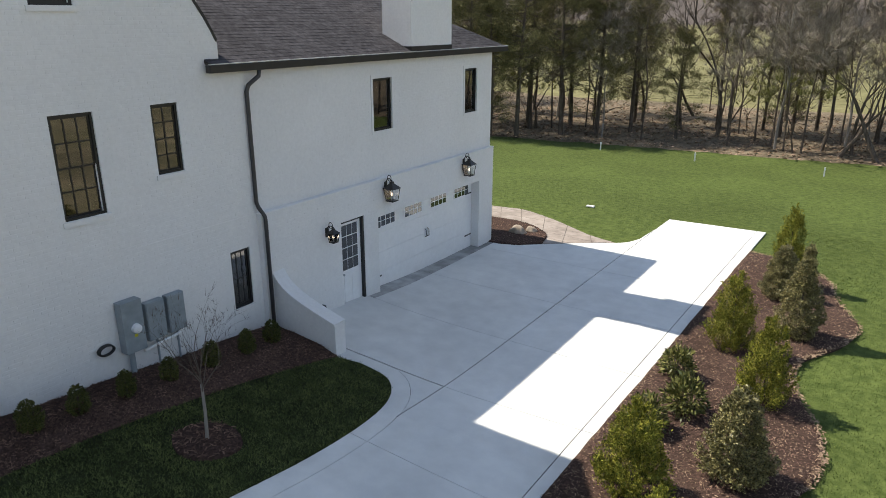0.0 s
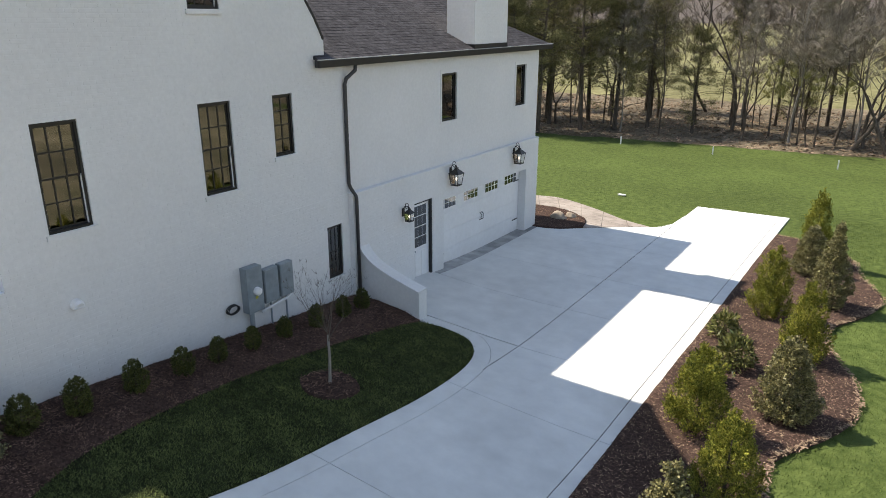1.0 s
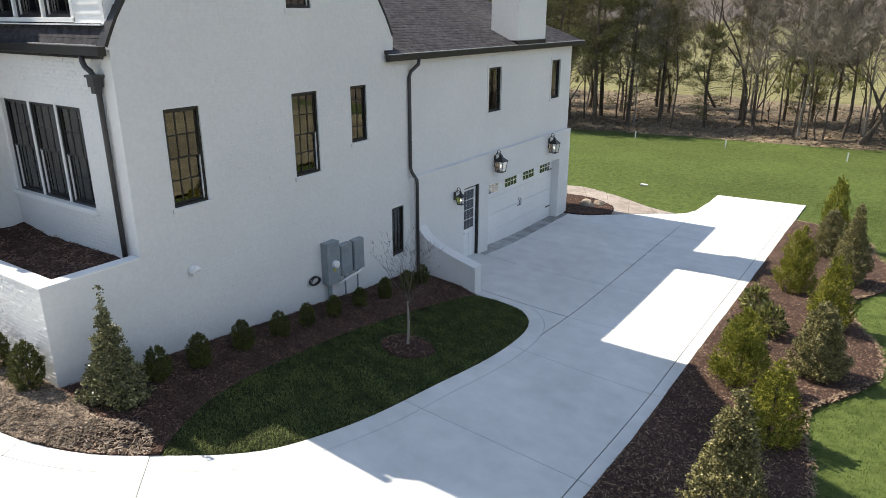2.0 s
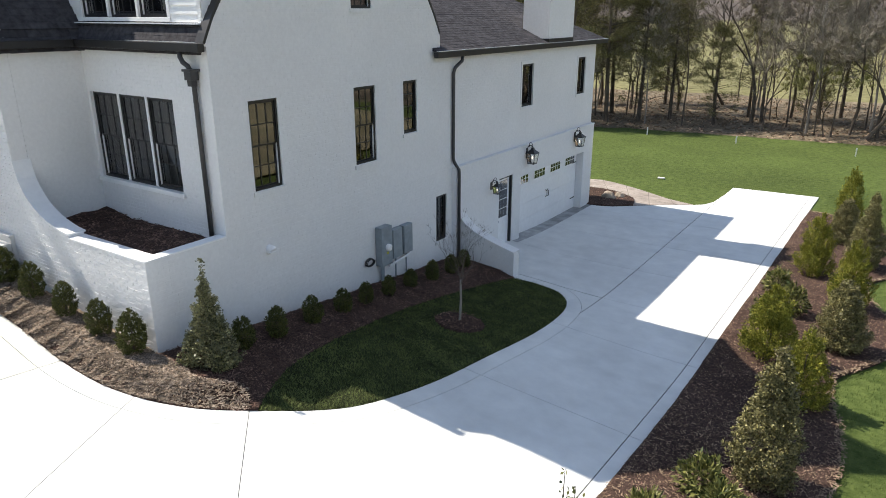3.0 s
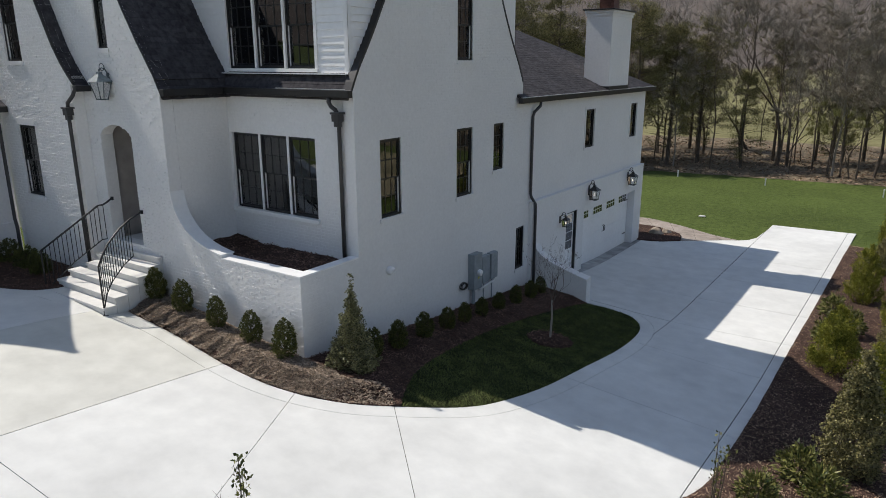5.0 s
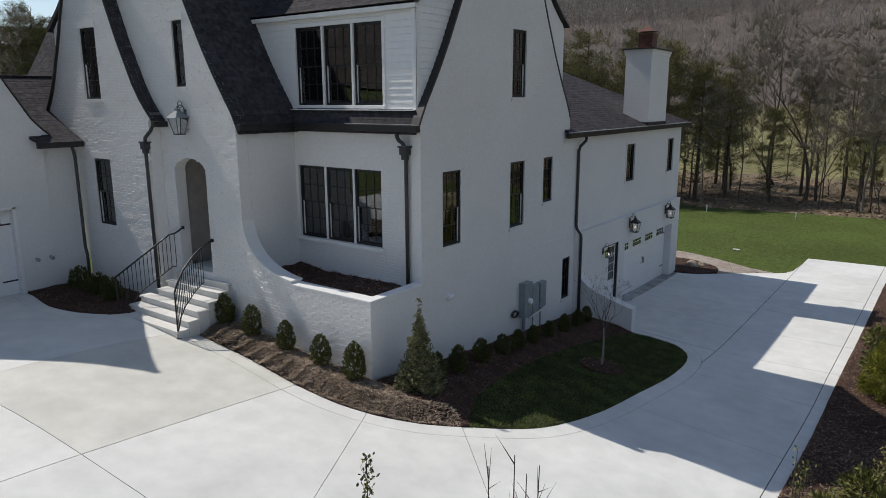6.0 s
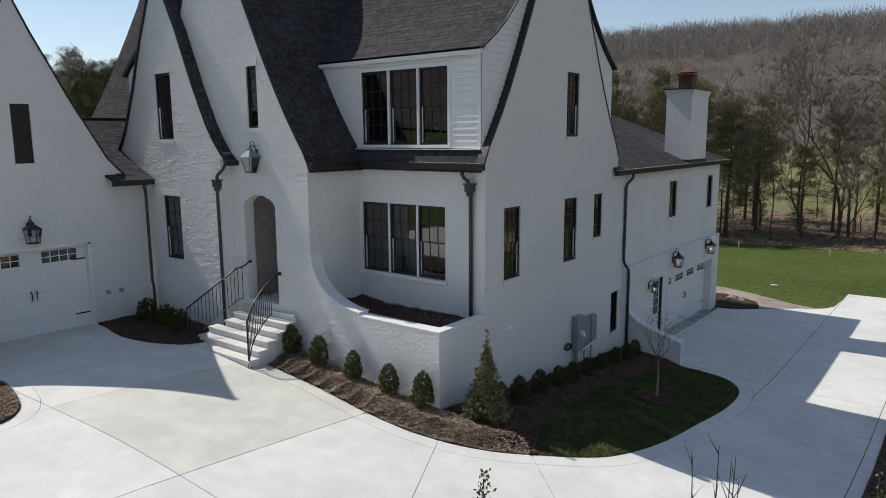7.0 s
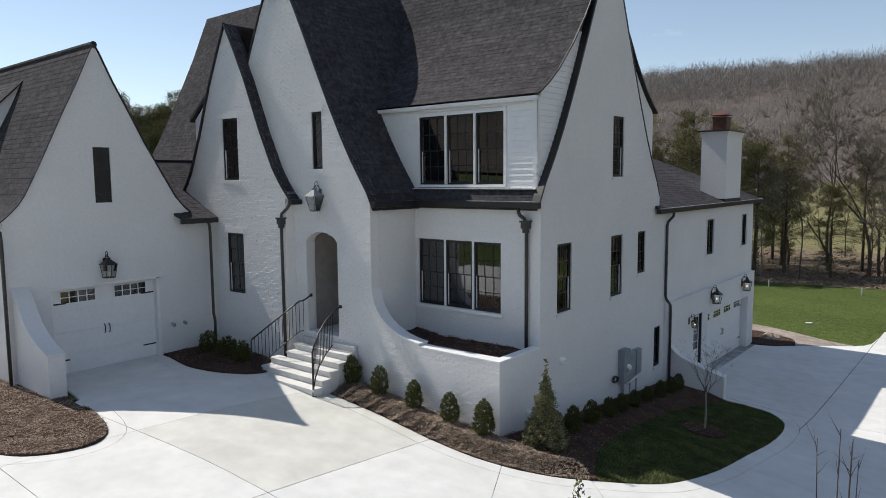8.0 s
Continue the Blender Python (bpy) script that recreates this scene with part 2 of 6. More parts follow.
def sheet(outline, step, height, sink=0.0):
    """A flat outline cut into a grid, laid on a height; sink turns its rim down."""
    bm = bmesh.new()
    corners = [bm.verts.new((x, y, 0)) for x, y in outline]
    for tri in delaunay_2d_cdt([Vector(p) for p in outline], [], [list(range(len(outline)))], 1, 1e-6)[2]:
        bm.faces.new([corners[i] for i in tri])
    xs, ys = [p[0] for p in outline], [p[1] for p in outline]
    for axis, lo, hi in ((0, min(xs), max(xs)), (1, min(ys), max(ys))):
        v = math.floor(lo / step) * step + step
        while v < hi:
            co, no = [0, 0, 0], [0, 0, 0]
            co[axis], no[axis] = v, 1
            bmesh.ops.bisect_plane(bm, geom=bm.verts[:] + bm.edges[:] + bm.faces[:], plane_co=co, plane_no=no, dist=1e-5)
            v += step
    if sink:
        rim = [e for e in bm.edges if len(e.link_faces) == 1]
        made = bmesh.ops.extrude_edge_only(bm, edges=rim)["geom"]
        low = {v for v in made if isinstance(v, bmesh.types.BMVert)}
    else:
        low = set()
    for v in bm.verts:
        v.co.z = height(v.co.x, v.co.y) - (sink if v in low else 0)
    return bm


def smooth_line(points, per=6, closed=False):
    """Points on a soft curve through the given ones."""
    out, n = [], len(points)
    for i in range(n if closed else n - 1):
        p = [points[(i + k) % n] if closed else points[min(max(i + k, 0), n - 1)] for k in (-1, 0, 1, 2)]
        for j in range(per):
            t = j / per
            out.append(tuple(0.5 * (2 * p[1][a] + (p[2][a] - p[0][a]) * t + (2 * p[0][a] - 5 * p[1][a] + 4 * p[2][a] - p[3][a]) * t * t
                                    + (3 * p[1][a] - p[0][a] - 3 * p[2][a] + p[3][a]) * t ** 3) for a in range(2)))
    return out if closed else out + [points[-1]]


def inside(x, y, poly):
    hit = False
    for (x1, y1), (x2, y2) in zip(poly, poly[1:] + poly[:1]):
        if (y1 > y) != (y2 > y) and x < (x2 - x1) * (y - y1) / (y2 - y1) + x1:
            hit = not hit
    return hit


def table(pairs, v):
    """Straight steps through sorted pairs."""
    if v <= pairs[0][0]:
        return pairs[0][1]
    for (a, p), (b, q) in zip(pairs, pairs[1:]):
        if v <= b:
            return p + (q - p) * (v - a) / (b - a)
    return pairs[-1][1]


# ---- ground ----
gx = sorted({round(v, 2) for v in [*np.arange(-700, -60, 20), *np.arange(-60, 40, 1.0), *np.arange(40, 420, 20)]})
gy = sorted({round(v, 2) for v in [*np.arange(-520, -40, 20), *np.arange(-40, 64, 1.0), *np.arange(64, 720, 14)]})
verts = [(x, y, land(x, y) - 0.05 + (0.10 * noise.noise((x * 0.3, y * 0.3, 0)) if y > 44 else 0)) for y in gy for x in gx]
w = len(gx)
faces = [(j * w + i, j * w + i + 1, (j + 1) * w + i + 1, (j + 1) * w + i) for j in range(len(gy) - 1) for i in range(w - 1)]
thing("ground", "mown green lawn falling gently towards bare woods", "lawn", bm=(verts, faces), mat=GRASS, kind="structure", smooth=True)

WOOD_EDGE = smooth_line([(-75, 36.5), (-45, 38), (-22, 40.3), (-17, 41.2), (-12, 42.0), (-6, 42.6), (0, 43.6), (10, 44), (30, 42), (60, 42)])
WOOD_EDGE = [(x, y + 0.5 * noise.noise((x * 0.9, 0, 0)) + 0.35 * noise.noise((x * 3.1, 4, 0))) for x, y in smooth_line(WOOD_EDGE, 8)]
wood = WOOD_EDGE + [(60, 66), (20, 68), (-10, 66), (-40, 64), (-75, 60)]
thing("woodland_floor", "brown leaf litter under bare trees behind the lawn", "leaf litter", bm=sheet(wood, 1.0, lambda x, y: land(x, y) - 0.06 + 0.10 * ease(0, 1.2, y - table(WOOD_EDGE, x)) + 0.35 * max(0, noise.noise((x * 0.16, y * 0.16, 5))) * ease(43, 48, y) + 0.05 * noise.noise((x, y, 2)) * ease(0.3, 1.5, y - table(WOOD_EDGE, x))), mat=FLOORWOOD, kind="structure", smooth=True)
meadow = [(-150, 63), (-75, 57.5), (-40, 61.5), (-10, 63.5), (20, 65.5), (60, 63.5), (130, 90), (140, 112), (70, 142), (0, 154), (-60, 152), (-150, 152)]
thing("meadow", "pale olive meadow rising behind the woods", "field", bm=sheet(meadow, 3.0, lambda x, y: land(x, y) - 0.25 + 0.40 * ease(0, 4.0, y - table(meadow[:6], x))), mat=FIELD, kind="structure", smooth=True)
east_field = [(2.2, -60), (130, -60), (140, 100), (60, 60), (30, 41), (6, 34), (3.0, 24), (2.4, 8)]
thing("east_meadow", "dry tan meadow with green patches beyond the lawn", "field", bm=sheet(east_field, 3.0, lambda x, y: land(x, y) + 0.10), mat=DRYFIELD, kind="structure", smooth=True)
south_hill = [(-600, -420), (-300, -500), (100, -500), (400, -400), (400, 100), (140, 100), (125, -50), (60, -110), (-60, -120), (-180, -110), (-330, 118), (-600, 150)]
thing("south_hill_floor", "brown wooded hillside floor closing the valley", "hill", bm=sheet(south_hill, 20.0, lambda x, y: land(x, y) + 0.6), mat=HILLFLOOR, kind="structure", smooth=True)
hill = [(-560, 150), (-330, 120), (-150, 150), (-60, 150), (0, 152), (70, 140), (140, 110), (400, 200), (400, 600), (-560, 600)]
thing("hill_floor", "grey-brown wooded hillside floor in the distance", "hill", bm=sheet(hill, 14.0, lambda x, y: land(x, y) + 0.14 + 0.46 * ease(145, 190, math.hypot(x + 5, y))), mat=HILLFLOOR, kind="structure", smooth=True)

# ---- concrete drive ----
EDGE_HOUSE = smooth_line([(-8.62, 9.0), (-8.2, 9.08), (-7.55, 8.98), (-7.08, 8.42), (-6.87, 7.5), (-6.83, 6.1), (-6.95, 4.5), (-7.1, 2.75), (-7.4, 1.42), (-7.78, 0.68), (-8.46, -0.07),
                          (-9.1, -0.66), (-9.82, -1.04), (-10.6, -1.24), (-11.65, -1.28), (-13.4, -1.15), (-14.95, -1.15)], 4)
EDGE_BED = smooth_line([(-8.0, -5.4), (-6.6, -3.6), (-5.3, -1.9), (-4.4, -0.4), (-3.95, 0.6), (-3.66, 1.5), (-3.6, 3.8), (-3.58, 8.7), (-3.47, 14.3), (-3.32, 24.2)], 4)
DRIVE = ([(-6.5, 23.95), (-6.52, 22.4), (-6.6, 21.0), (-6.8, 20.45), (-7.1, 20.15), (-7.6, 19.85), (-8.3, 19.3), (-9.0, 18.72), (-9.6, 18.2), (-10.1, 18.0), (-10.62, 17.96), (-10.62, 17.34), (-10.92, 17.34), (-10.92, 12.46), (-10.62, 12.46), (-10.62, 11.92), (-10.78, 11.92), (-10.78, 11.1), (-10.62, 11.1), (-10.62, 9.0)]
         + EDGE_HOUSE + [(-14.98, -1.6), (-17.2, -1.55), (-17.4, -1.9), (-18.05, -2.25), (-19.1, -2.42), (-20.4, -2.22), (-20.95, -2.2), (-20.95, -5.05), (-18.5, -5.4)]
         + smooth_line([(-18.4, -5.62), (-17.4, -5.58), (-16.1, -5.88), (-15.55, -6.4), (-15.73, -7.15), (-16.4, -7.68), (-17.8, -7.9), (-20, -8.1)], 4)
         + [(-26, -8.2), (-26, -16), (-9, -16), (-8.2, -9.0)] + EDGE_BED)
JOINTS = [((-6.60, 8.0), (-6.5, 24.5)), ((-10.7, 9.25), (-6.6, 9.5)), ((-10.7, 12.0), (-3.0, 12.1)), ((-10.7, 14.54), (-3.0, 14.6)), ((-6.85, 7.05), (-3.0, 7.2)), ((-10.7, 17.4), (-3.0, 17.5)),
          ((-7.1, 3.6), (-3.0, 3.7)), ((-10.05, -1.0), (-7.3, -6.2)), ((-8.6, -0.1), (-4.3, -4.4)), ((-11.69, -1.0), (-11.53, -16)), ((-21, -5.75), (-8.5, -5.25)), ((-21, -7.8), (-8.5, -8.0)),
          ((-15.3, -1.0), (-16.4, -16)), ((-10.36, 11.95), (-10.36, 18.1)), ((-3.86, 0.9), (-3.83, 9.0)), ((-3.83, 9.0), (-3.6, 24.4)), ((-6.9, 23.62), (-3.0, 23.85)), ((-6.6, 9.5), (-3.0, 9.72))]


def offset_line(points, d):
    out = []
    for i, p in enumerate(points):
        a, b = points[max(i - 1, 0)], points[min(i + 1, len(points) - 1)]
        dx, dy = b[0] - a[0], b[1] - a[1]
        n = math.hypot(dx, dy)
        out.append((p[0] + dy / n * d, p[1] - dx / n * d))
    return out


BAND = offset_line(EDGE_HOUSE, -0.36)
if inside(*BAND[20], [(-8.9, 8), (-7, 7), (-7.2, 2), (-9, 1)]):
    BAND = offset_line(EDGE_HOUSE, 0.36)


def cut_slab(bm, a, b, half=0.009):
    """Cuts a straight groove through a flat mesh from a to b."""
    a, b = Vector((*a, 0)), Vector((*b, 0))
    way = (b - a).normalized()
    no = Vector((-way.y, way.x, 0))
    span = (b - a).length

    def near(f):
        c = f.calc_center_median() - a
        s = c.dot(way)
        r = max((v.co - f.calc_center_median()).length for v in f.verts)
        return -r < s < span + r and abs(c.dot(no)) < r + half
    for at, n in ((a, way), (b, way), (a + no * half, no), (a - no * half, no)):
        fs = [f for f in bm.faces if near(f)]
        geom = list({e for f in fs for e in f.edges} | {v for f in fs for v in f.verts} | set(fs))
        if geom:
            bmesh.ops.bisect_plane(bm, geom=geom, plane_co=at, plane_no=n, dist=1e-6)
    gone = []
    for f in bm.faces:
        c = f.calc_center_median() - a
        if -1e-4 < c.dot(way) < span + 1e-4 and abs(c.dot(no)) < half:
            gone.append(f)
    bmesh.ops.delete(bm, geom=gone, context='FACES')


def islands(bm):
    left, out = set(bm.faces), []
    while left:
        stack, group = [left.pop()], []
        while stack:
            f = stack.pop()
            group.append(f)
            for e in f.edges:
                for g in e.link_faces:
                    if g in left:
                        left.discard(g)
                        stack.append(g)
        out.append(group)
    return out


drive = thing("driveway", "broad pale grey concrete driveway with cut joints", "driveway", bm=sheet(DRIVE, 1.0, lambda x, y: land(x, y) - 0.018), mat=JOINT, kind="structure", smooth=True)
slabs = sheet(DRIVE, 0.75, lambda x, y: 0)
for i, (a, b) in enumerate(JOINTS):
    cut_slab(slabs, a, b, (0.011, 0.017)[i] if i < 2 else (0.009 if i in (9, 14, 15) else 0.0055))
ISLE_BAND = offset_line(smooth_line([(-18.4, -5.62), (-17.4, -5.58), (-16.1, -5.88), (-15.55, -6.4), (-15.73, -7.15), (-16.4, -7.68), (-17.8, -7.9), (-20, -8.1)], 4), 0.33)
if inside(*ISLE_BAND[10], [(-19, -5.6), (-17.4, -5.58), (-16.1, -5.88), (-15.55, -6.4), (-15.73, -7.15), (-16.4, -7.68), (-19, -7.9)]):
    ISLE_BAND = offset_line(smooth_line([(-18.4, -5.62), (-17.4, -5.58), (-16.1, -5.88), (-15.55, -6.4), (-15.73, -7.15), (-16.4, -7.68), (-17.8, -7.9), (-20, -8.1)], 4), -0.33)
GARAGE_BAND = [(-20.5, -5.3), (-20.5, -2.6), (-19.1, -2.78), (-18.0, -2.6), (-17.1, -2.05), (-16.4, -1.98)]
for line in (BAND, ISLE_BAND, GARAGE_BAND):
    for a, b in zip(line, line[1:]):
        cut_slab(slabs, a, b, 0.0045)
for group in islands(slabs):
    if sum(f.calc_area() for f in group) < 0.004:
        continue
    names, verts, faces = {}, [], []
    for f in group:
        for v in f.verts:
            if v not in names:
                names[v] = len(verts)
                verts.append((v.co.x, v.co.y, land(v.co.x, v.co.y)))
        faces.append([names[v] for v in f.verts])
    for f in group:
        for e in f.edges:
            if len(e.link_faces) == 1:
                a, b = (names[v] for v in e.verts)
                k = len(verts)
                verts += [(*verts[b][:2], verts[b][2] - 0.05), (*verts[a][:2], verts[a][2] - 0.05)]
                faces.append([a, b, k, k + 1])
    cx, cy = (sum(v[a] for v in verts) / len(verts) for a in (0, 1))
    part("slab", (verts, faces), DAMP if cx < -10.36 and 12.0 < cy < 18.1 else (WARM if -15.9 < cx < -11.7 and -5.6 < cy < -1.3 else CONCRETE), drive)
slabs.free()

# ---- house ----
house = thing("house", "white painted-brick house with steep flared gables and dark shingle roofs", "house")

BELL = [(0.0, 12.35), (0.35, 11.5), (0.7, 10.65), (1.15, 9.68), (1.55, 8.84), (1.95, 8.02), (2.4, 7.17), (2.75, 6.58), (3.05, 6.13), (3.25, 5.84), (3.42, 5.5)]
ENTRY = [(0.0, 11.84), (0.2, 11.48), (0.45, 11.02), (0.7, 10.58)] + BELL[3:]
DORMER_RISE = [(0.0, 12.38), (0.83, 10.56), (1.25, 9.95), (1.83, 9.23), (2.48, 8.57), (2.9, 8.24), (3.2, 8.04), (3.32, 7.97)]
V_BELL = [(0.0, 10.42), (0.46, 9.61), (0.88, 8.80), (1.48, 7.42), (1.99, 6.41), (2.24, 6.05), (2.44, 5.82), (2.66, 5.6)]
W_LEFT = [(0.0, 9.58), (0.12, 9.37), (0.51, 8.5), (0.87, 7.78), (1.2, 7.08), (1.52, 6.4), (1.85, 5.75), (2.0, 5.54), (2.2, 5.33), (2.42, 5.14)]
W_BELL = [(0.0, 9.58), (0.12, 9.37), (0.45, 8.64), (0.84, 7.88), (1.19, 7.17), (1.61, 6.41), (2.06, 5.62), (2.25, 5.4), (2.47, 5.2)]


def east(x):
    return lambda u, z, d: (x + d, u, z)


def south(y):
    return lambda u, z, d: (u, y - d, z)


def spans(left, right, levels, holes):
    """Level by level, the stretches of a wall between its edges and round its holes: (z0, z1, l0, r0, l1, r1)."""
    zs = sorted({round(z, 4) for z in [*levels, *(z for h in holes for z, _, _ in h)] if levels[0] <= z <= levels[-1]})
    out = []
    for z0, z1 in zip(zs, zs[1:]):
        cuts = []
        for h in holes:
            if h[0][0] <= z0 + 1e-5 and h[-1][0] >= z1 - 1e-5:
                lo, hi = [(z, a) for z, a, _ in h], [(z, b) for z, _, b in h]
                cuts.append((table(lo, z0), table(hi, z0), table(lo, z1), table(hi, z1)))
        cuts.sort()
        l0, l1 = left(z0 + 1e-6), left(z1 - 1e-6)
        for a0, b0, a1, b1 in cuts:
            out.append((z0, z1, l0, a0, l1, a1))
            l0, l1 = b0, b1
        out.append((z0, z1, l0, right(z0 + 1e-6), l1, right(z1 - 1e-6)))
    return [s for s in out if s[3] > s[2] - 1e-6 or s[5] > s[4] - 1e-6]


def rect(u0, u1, z0, z1):
    return [(z0, u0, u1), (z1, u0, u1)]


def wall(name, where, left, right, levels, holes=(), thick=0.28, mat=None, bricks=0.0016, label="", single=None):
    """A wall with real openings, and its bricks laid proud of the mortar."""
    bm = bmesh.new()
    rows = spans(left, right, levels, holes)
    for z0, z1, l0, r0, l1, r1 in rows:
        p = [where(u, z, 0) for u, z in ((l0, z0), (r0, z0), (r1, z1), (l1, z1))]
        q = [where(u, z, -thick) for u, z in ((l0, z0), (r0, z0), (r1, z1), (l1, z1))]
        a, b = [bm.verts.new(v) for v in p], [bm.verts.new(v) for v in q]
        bm.faces.new(a)
        bm.faces.new(b[::-1])
        for i in range(4):
            j = (i + 1) % 4
            if (a[i].co - a[j].co).length > 1e-4:
                bm.faces.new((a[i], b[i], b[j], a[j]))
    bmesh.ops.remove_doubles(bm, verts=bm.verts[:], dist=1e-5)
    doubled = {}
    for f in bm.faces:
        doubled.setdefault(frozenset(f.verts), []).append(f)
    bmesh.ops.delete(bm, geom=[f for fs in doubled.values() if len(fs) > 1 for f in fs], context='FACES')
    ob = part(name, bm, mat or WHITE, house, label)
    if bricks:
        lay_bricks(ob, where, left, right, levels, holes, bricks, single)
    return ob


COURSE, LENGTH = 0.0677, 0.2032
rng = random.Random(11)


def lay_bricks(ob, where, left, right, levels, holes, proud=0.0009, single=None):
    """Bricks in running bond, proud of the mortar; inside the box single (u0, u1, z0, z1) each is a part of its own."""
    verts, faces, shared = [], [], {}
    shape = [(0, 1, 2, 3), (4, 5, 1, 0), (5, 6, 2, 1), (6, 7, 3, 2), (7, 4, 0, 3)]
    z, row = math.floor(levels[0] / COURSE) * COURSE, 0
    while z < levels[-1]:
        zm = z + COURSE / 2
        row += 1
        if zm > levels[0] and z + COURSE - 0.006 < levels[-1]:
            stretches = [(left(zm), right(zm))]
            for h in holes:
                if h[0][0] - 0.02 < zm < h[-1][0] + 0.02:
                    zc = min(max(zm, h[0][0]), h[-1][0])
                    a = table([(k, p) for k, p, _ in h], zc)
                    b = table([(k, q) for k, _, q in h], zc)
                    stretches = [s for l, r in stretches for s in ((l, min(r, a)), (max(l, b), r)) if s[1] - s[0] > 0.01]
            for l, r in stretches:
                u = math.floor(l / LENGTH) * LENGTH - (LENGTH / 2 if row % 2 else 0)
                while u < r:
                    a, b = max(u, l) + 0.004, min(u + LENGTH, r) - 0.004
                    if b - a > 0.02:
                        out, lean = proud * rng.uniform(0.45, 1.4), proud * rng.uniform(-0.3, 0.3)
                        z0, z1 = z + 0.005 + rng.uniform(-.0015, .0015), z + COURSE - 0.005 + rng.uniform(-.0015, .0015)
                        if single and single[0] < a and b < single[1] and single[2] < z < single[3]:
                            key = (round(b - a, 2), rng.randrange(3))
                            if key not in shared:
                                w, h = (b - a) / 2, (z1 - z0) / 2
                                v = [where(x, y, d) for x, y, d in ((-w + .003, -h + .003, out - lean), (w - .003, -h + .003, out + lean), (w - .003, h - .003, out + lean), (-w + .003, h - .003, out - lean), (-w, -h, 0), (w, -h, 0), (w, h, 0), (-w, h, 0))]
                                base = Vector(where(0, 0, 0))
                                shared[key] = link_mesh("brick", ([tuple(Vector(p) - base) for p in v], shape), ob.data.materials[0])
                            brick = new("brick", shared[key])
                            brick.parent = ob
                            brick.location = where((a + b) / 2, (z0 + z1) / 2, 0.0005)
                        else:
                            k = len(verts)
                            for uu, zz, s in ((a + .003, z0 + .003, -1), (b - .003, z0 + .003, 1), (b - .003, z1 - .003, 1), (a + .003, z1 - .003, -1)):
                                verts.append(where(uu, zz, out + lean * s))
                            for uu, zz in ((a, z0), (b, z0), (b, z1), (a, z1)):
                                verts.append(where(uu, zz, 0.0005))
                            faces += [tuple(k + i for i in f) for f in shape]
                    u += LENGTH
        z += COURSE
    if verts:
        part("brickwork", (verts, faces), ob.data.materials[0], ob, kind="stuff")


# right gable wall, x = -10.67
GABLE_MID = 4.78
G_OPEN = [rect(2.17, 2.86, 2.90, 4.54), rect(4.99, 5.69, 2.90, 4.54), rect(6.70, 7.22, 3.34, 4.54), rect(5.01, 5.66, 6.10, 7.68), rect(8.02, 8.50, 0.32, 1.54)]


def bell_at(pairs, z):
    """Half-width of a bell gable at a height."""
    return table([(h, u) for u, h in reversed(pairs)], z)


gable_levels = [-1.5, 5.49] + [z for _, z in reversed(BELL)]
gable = wall("gable_wall", east(-10.67), lambda z: 1.42 if z < 5.5 else GABLE_MID - bell_at(BELL, z), lambda z: 8.75 if z < 5.05 else (8.2 if z < 5.5 else GABLE_MID + bell_at(BELL, z)),
             sorted([*gable_levels, 5.05]), G_OPEN, label="smooth white-painted brick gable wall")
# planter walls
wall("planter_side_wall", east(-10.663), lambda z: -0.203, lambda z: 1.42, [0.0, 2.22], thick=0.2)
planter_top = [(-14.42, 3.42), (-14.34, 3.1), (-14.2, 2.86), (-13.95, 2.62), (-13.6, 2.44), (-13.2, 2.33), (-12.9, 2.29)]
# wing walls: upper storey, and the thicker garage storey
W_OPEN = [rect(12.57, 13.30, 3.33, 4.57), rect(16.67, 17.33, 3.33, 4.58)]
wall("wing_upper_wall", east(-10.69), lambda z: 8.75, lambda z: 18.2, [2.16, 5.06], W_OPEN)
D_OPEN = [rect(11.10, 11.92, -0.84, 1.42), rect(12.46, 17.34, -1.5, 1.24)]
wall("wing_lower_wall", east(-10.54), lambda z: 8.75, lambda z: 18.16, [-1.5, 2.14], D_OPEN, thick=0.40)
part("belt_ledge", boxes((-10.70, -10.525, 8.75, 18.17, 2.14, 2.185), bevel=0.012), WHITE, house)
part("belt_ledge", boxes((-10.70, -10.658, 6.3, 8.74, 2.155, 2.185), (-10.70, -10.665, 1.43, 6.3, 2.16, 2.18)), WHITE, house)
# recess: window wall and cheek
F_OPEN = [rect(-14.33, -11.75, 2.88, 4.57)]
wall("bay_wall", south(1.42), lambda z: -14.42, lambda z: -10.955, [0.5, 5.5], F_OPEN, bricks=0.004, mat=ROUGH)
wall("cheek_wall", east(-14.42), lambda z: 0.085, lambda z: 1.42, [0.5, 5.5], thick=0.25)
# entry gable, y = -0.2
ENTRY_MID = -17.77
ARCH = [(2.1, -16.82, -15.62), (4.5, -16.82, -15.62), (4.6, -16.74, -15.70), (4.68, -16.60, -15.84), (4.73, -16.42, -16.02), (4.75, -16.27, -16.17)]
E_OPEN = [ARCH, rect(-16.48, -16.09, 6.35, 7.80)]
wall("entry_gable_wall", south(-0.2), lambda z: -17.8 if z < 5.5 else ENTRY_MID - bell_at(ENTRY, z),
     lambda z: -10.668 if z < 2.22 else (table([(h, u) for u, h in reversed(planter_top)], z) if z < 3.42 else (-14.42 if z < 5.5 else ENTRY_MID + bell_at(ENTRY, z))),
     sorted([0.0, 2.2199, 2.22, 5.49, *(z for _, z in planter_top), *(z for _, z in ENTRY)]), E_OPEN, bricks=0.0075, mat=ROUGH, single=(-12.95, -10.6, 0.65, 2.2), label="white-painted rough brick entry gable")
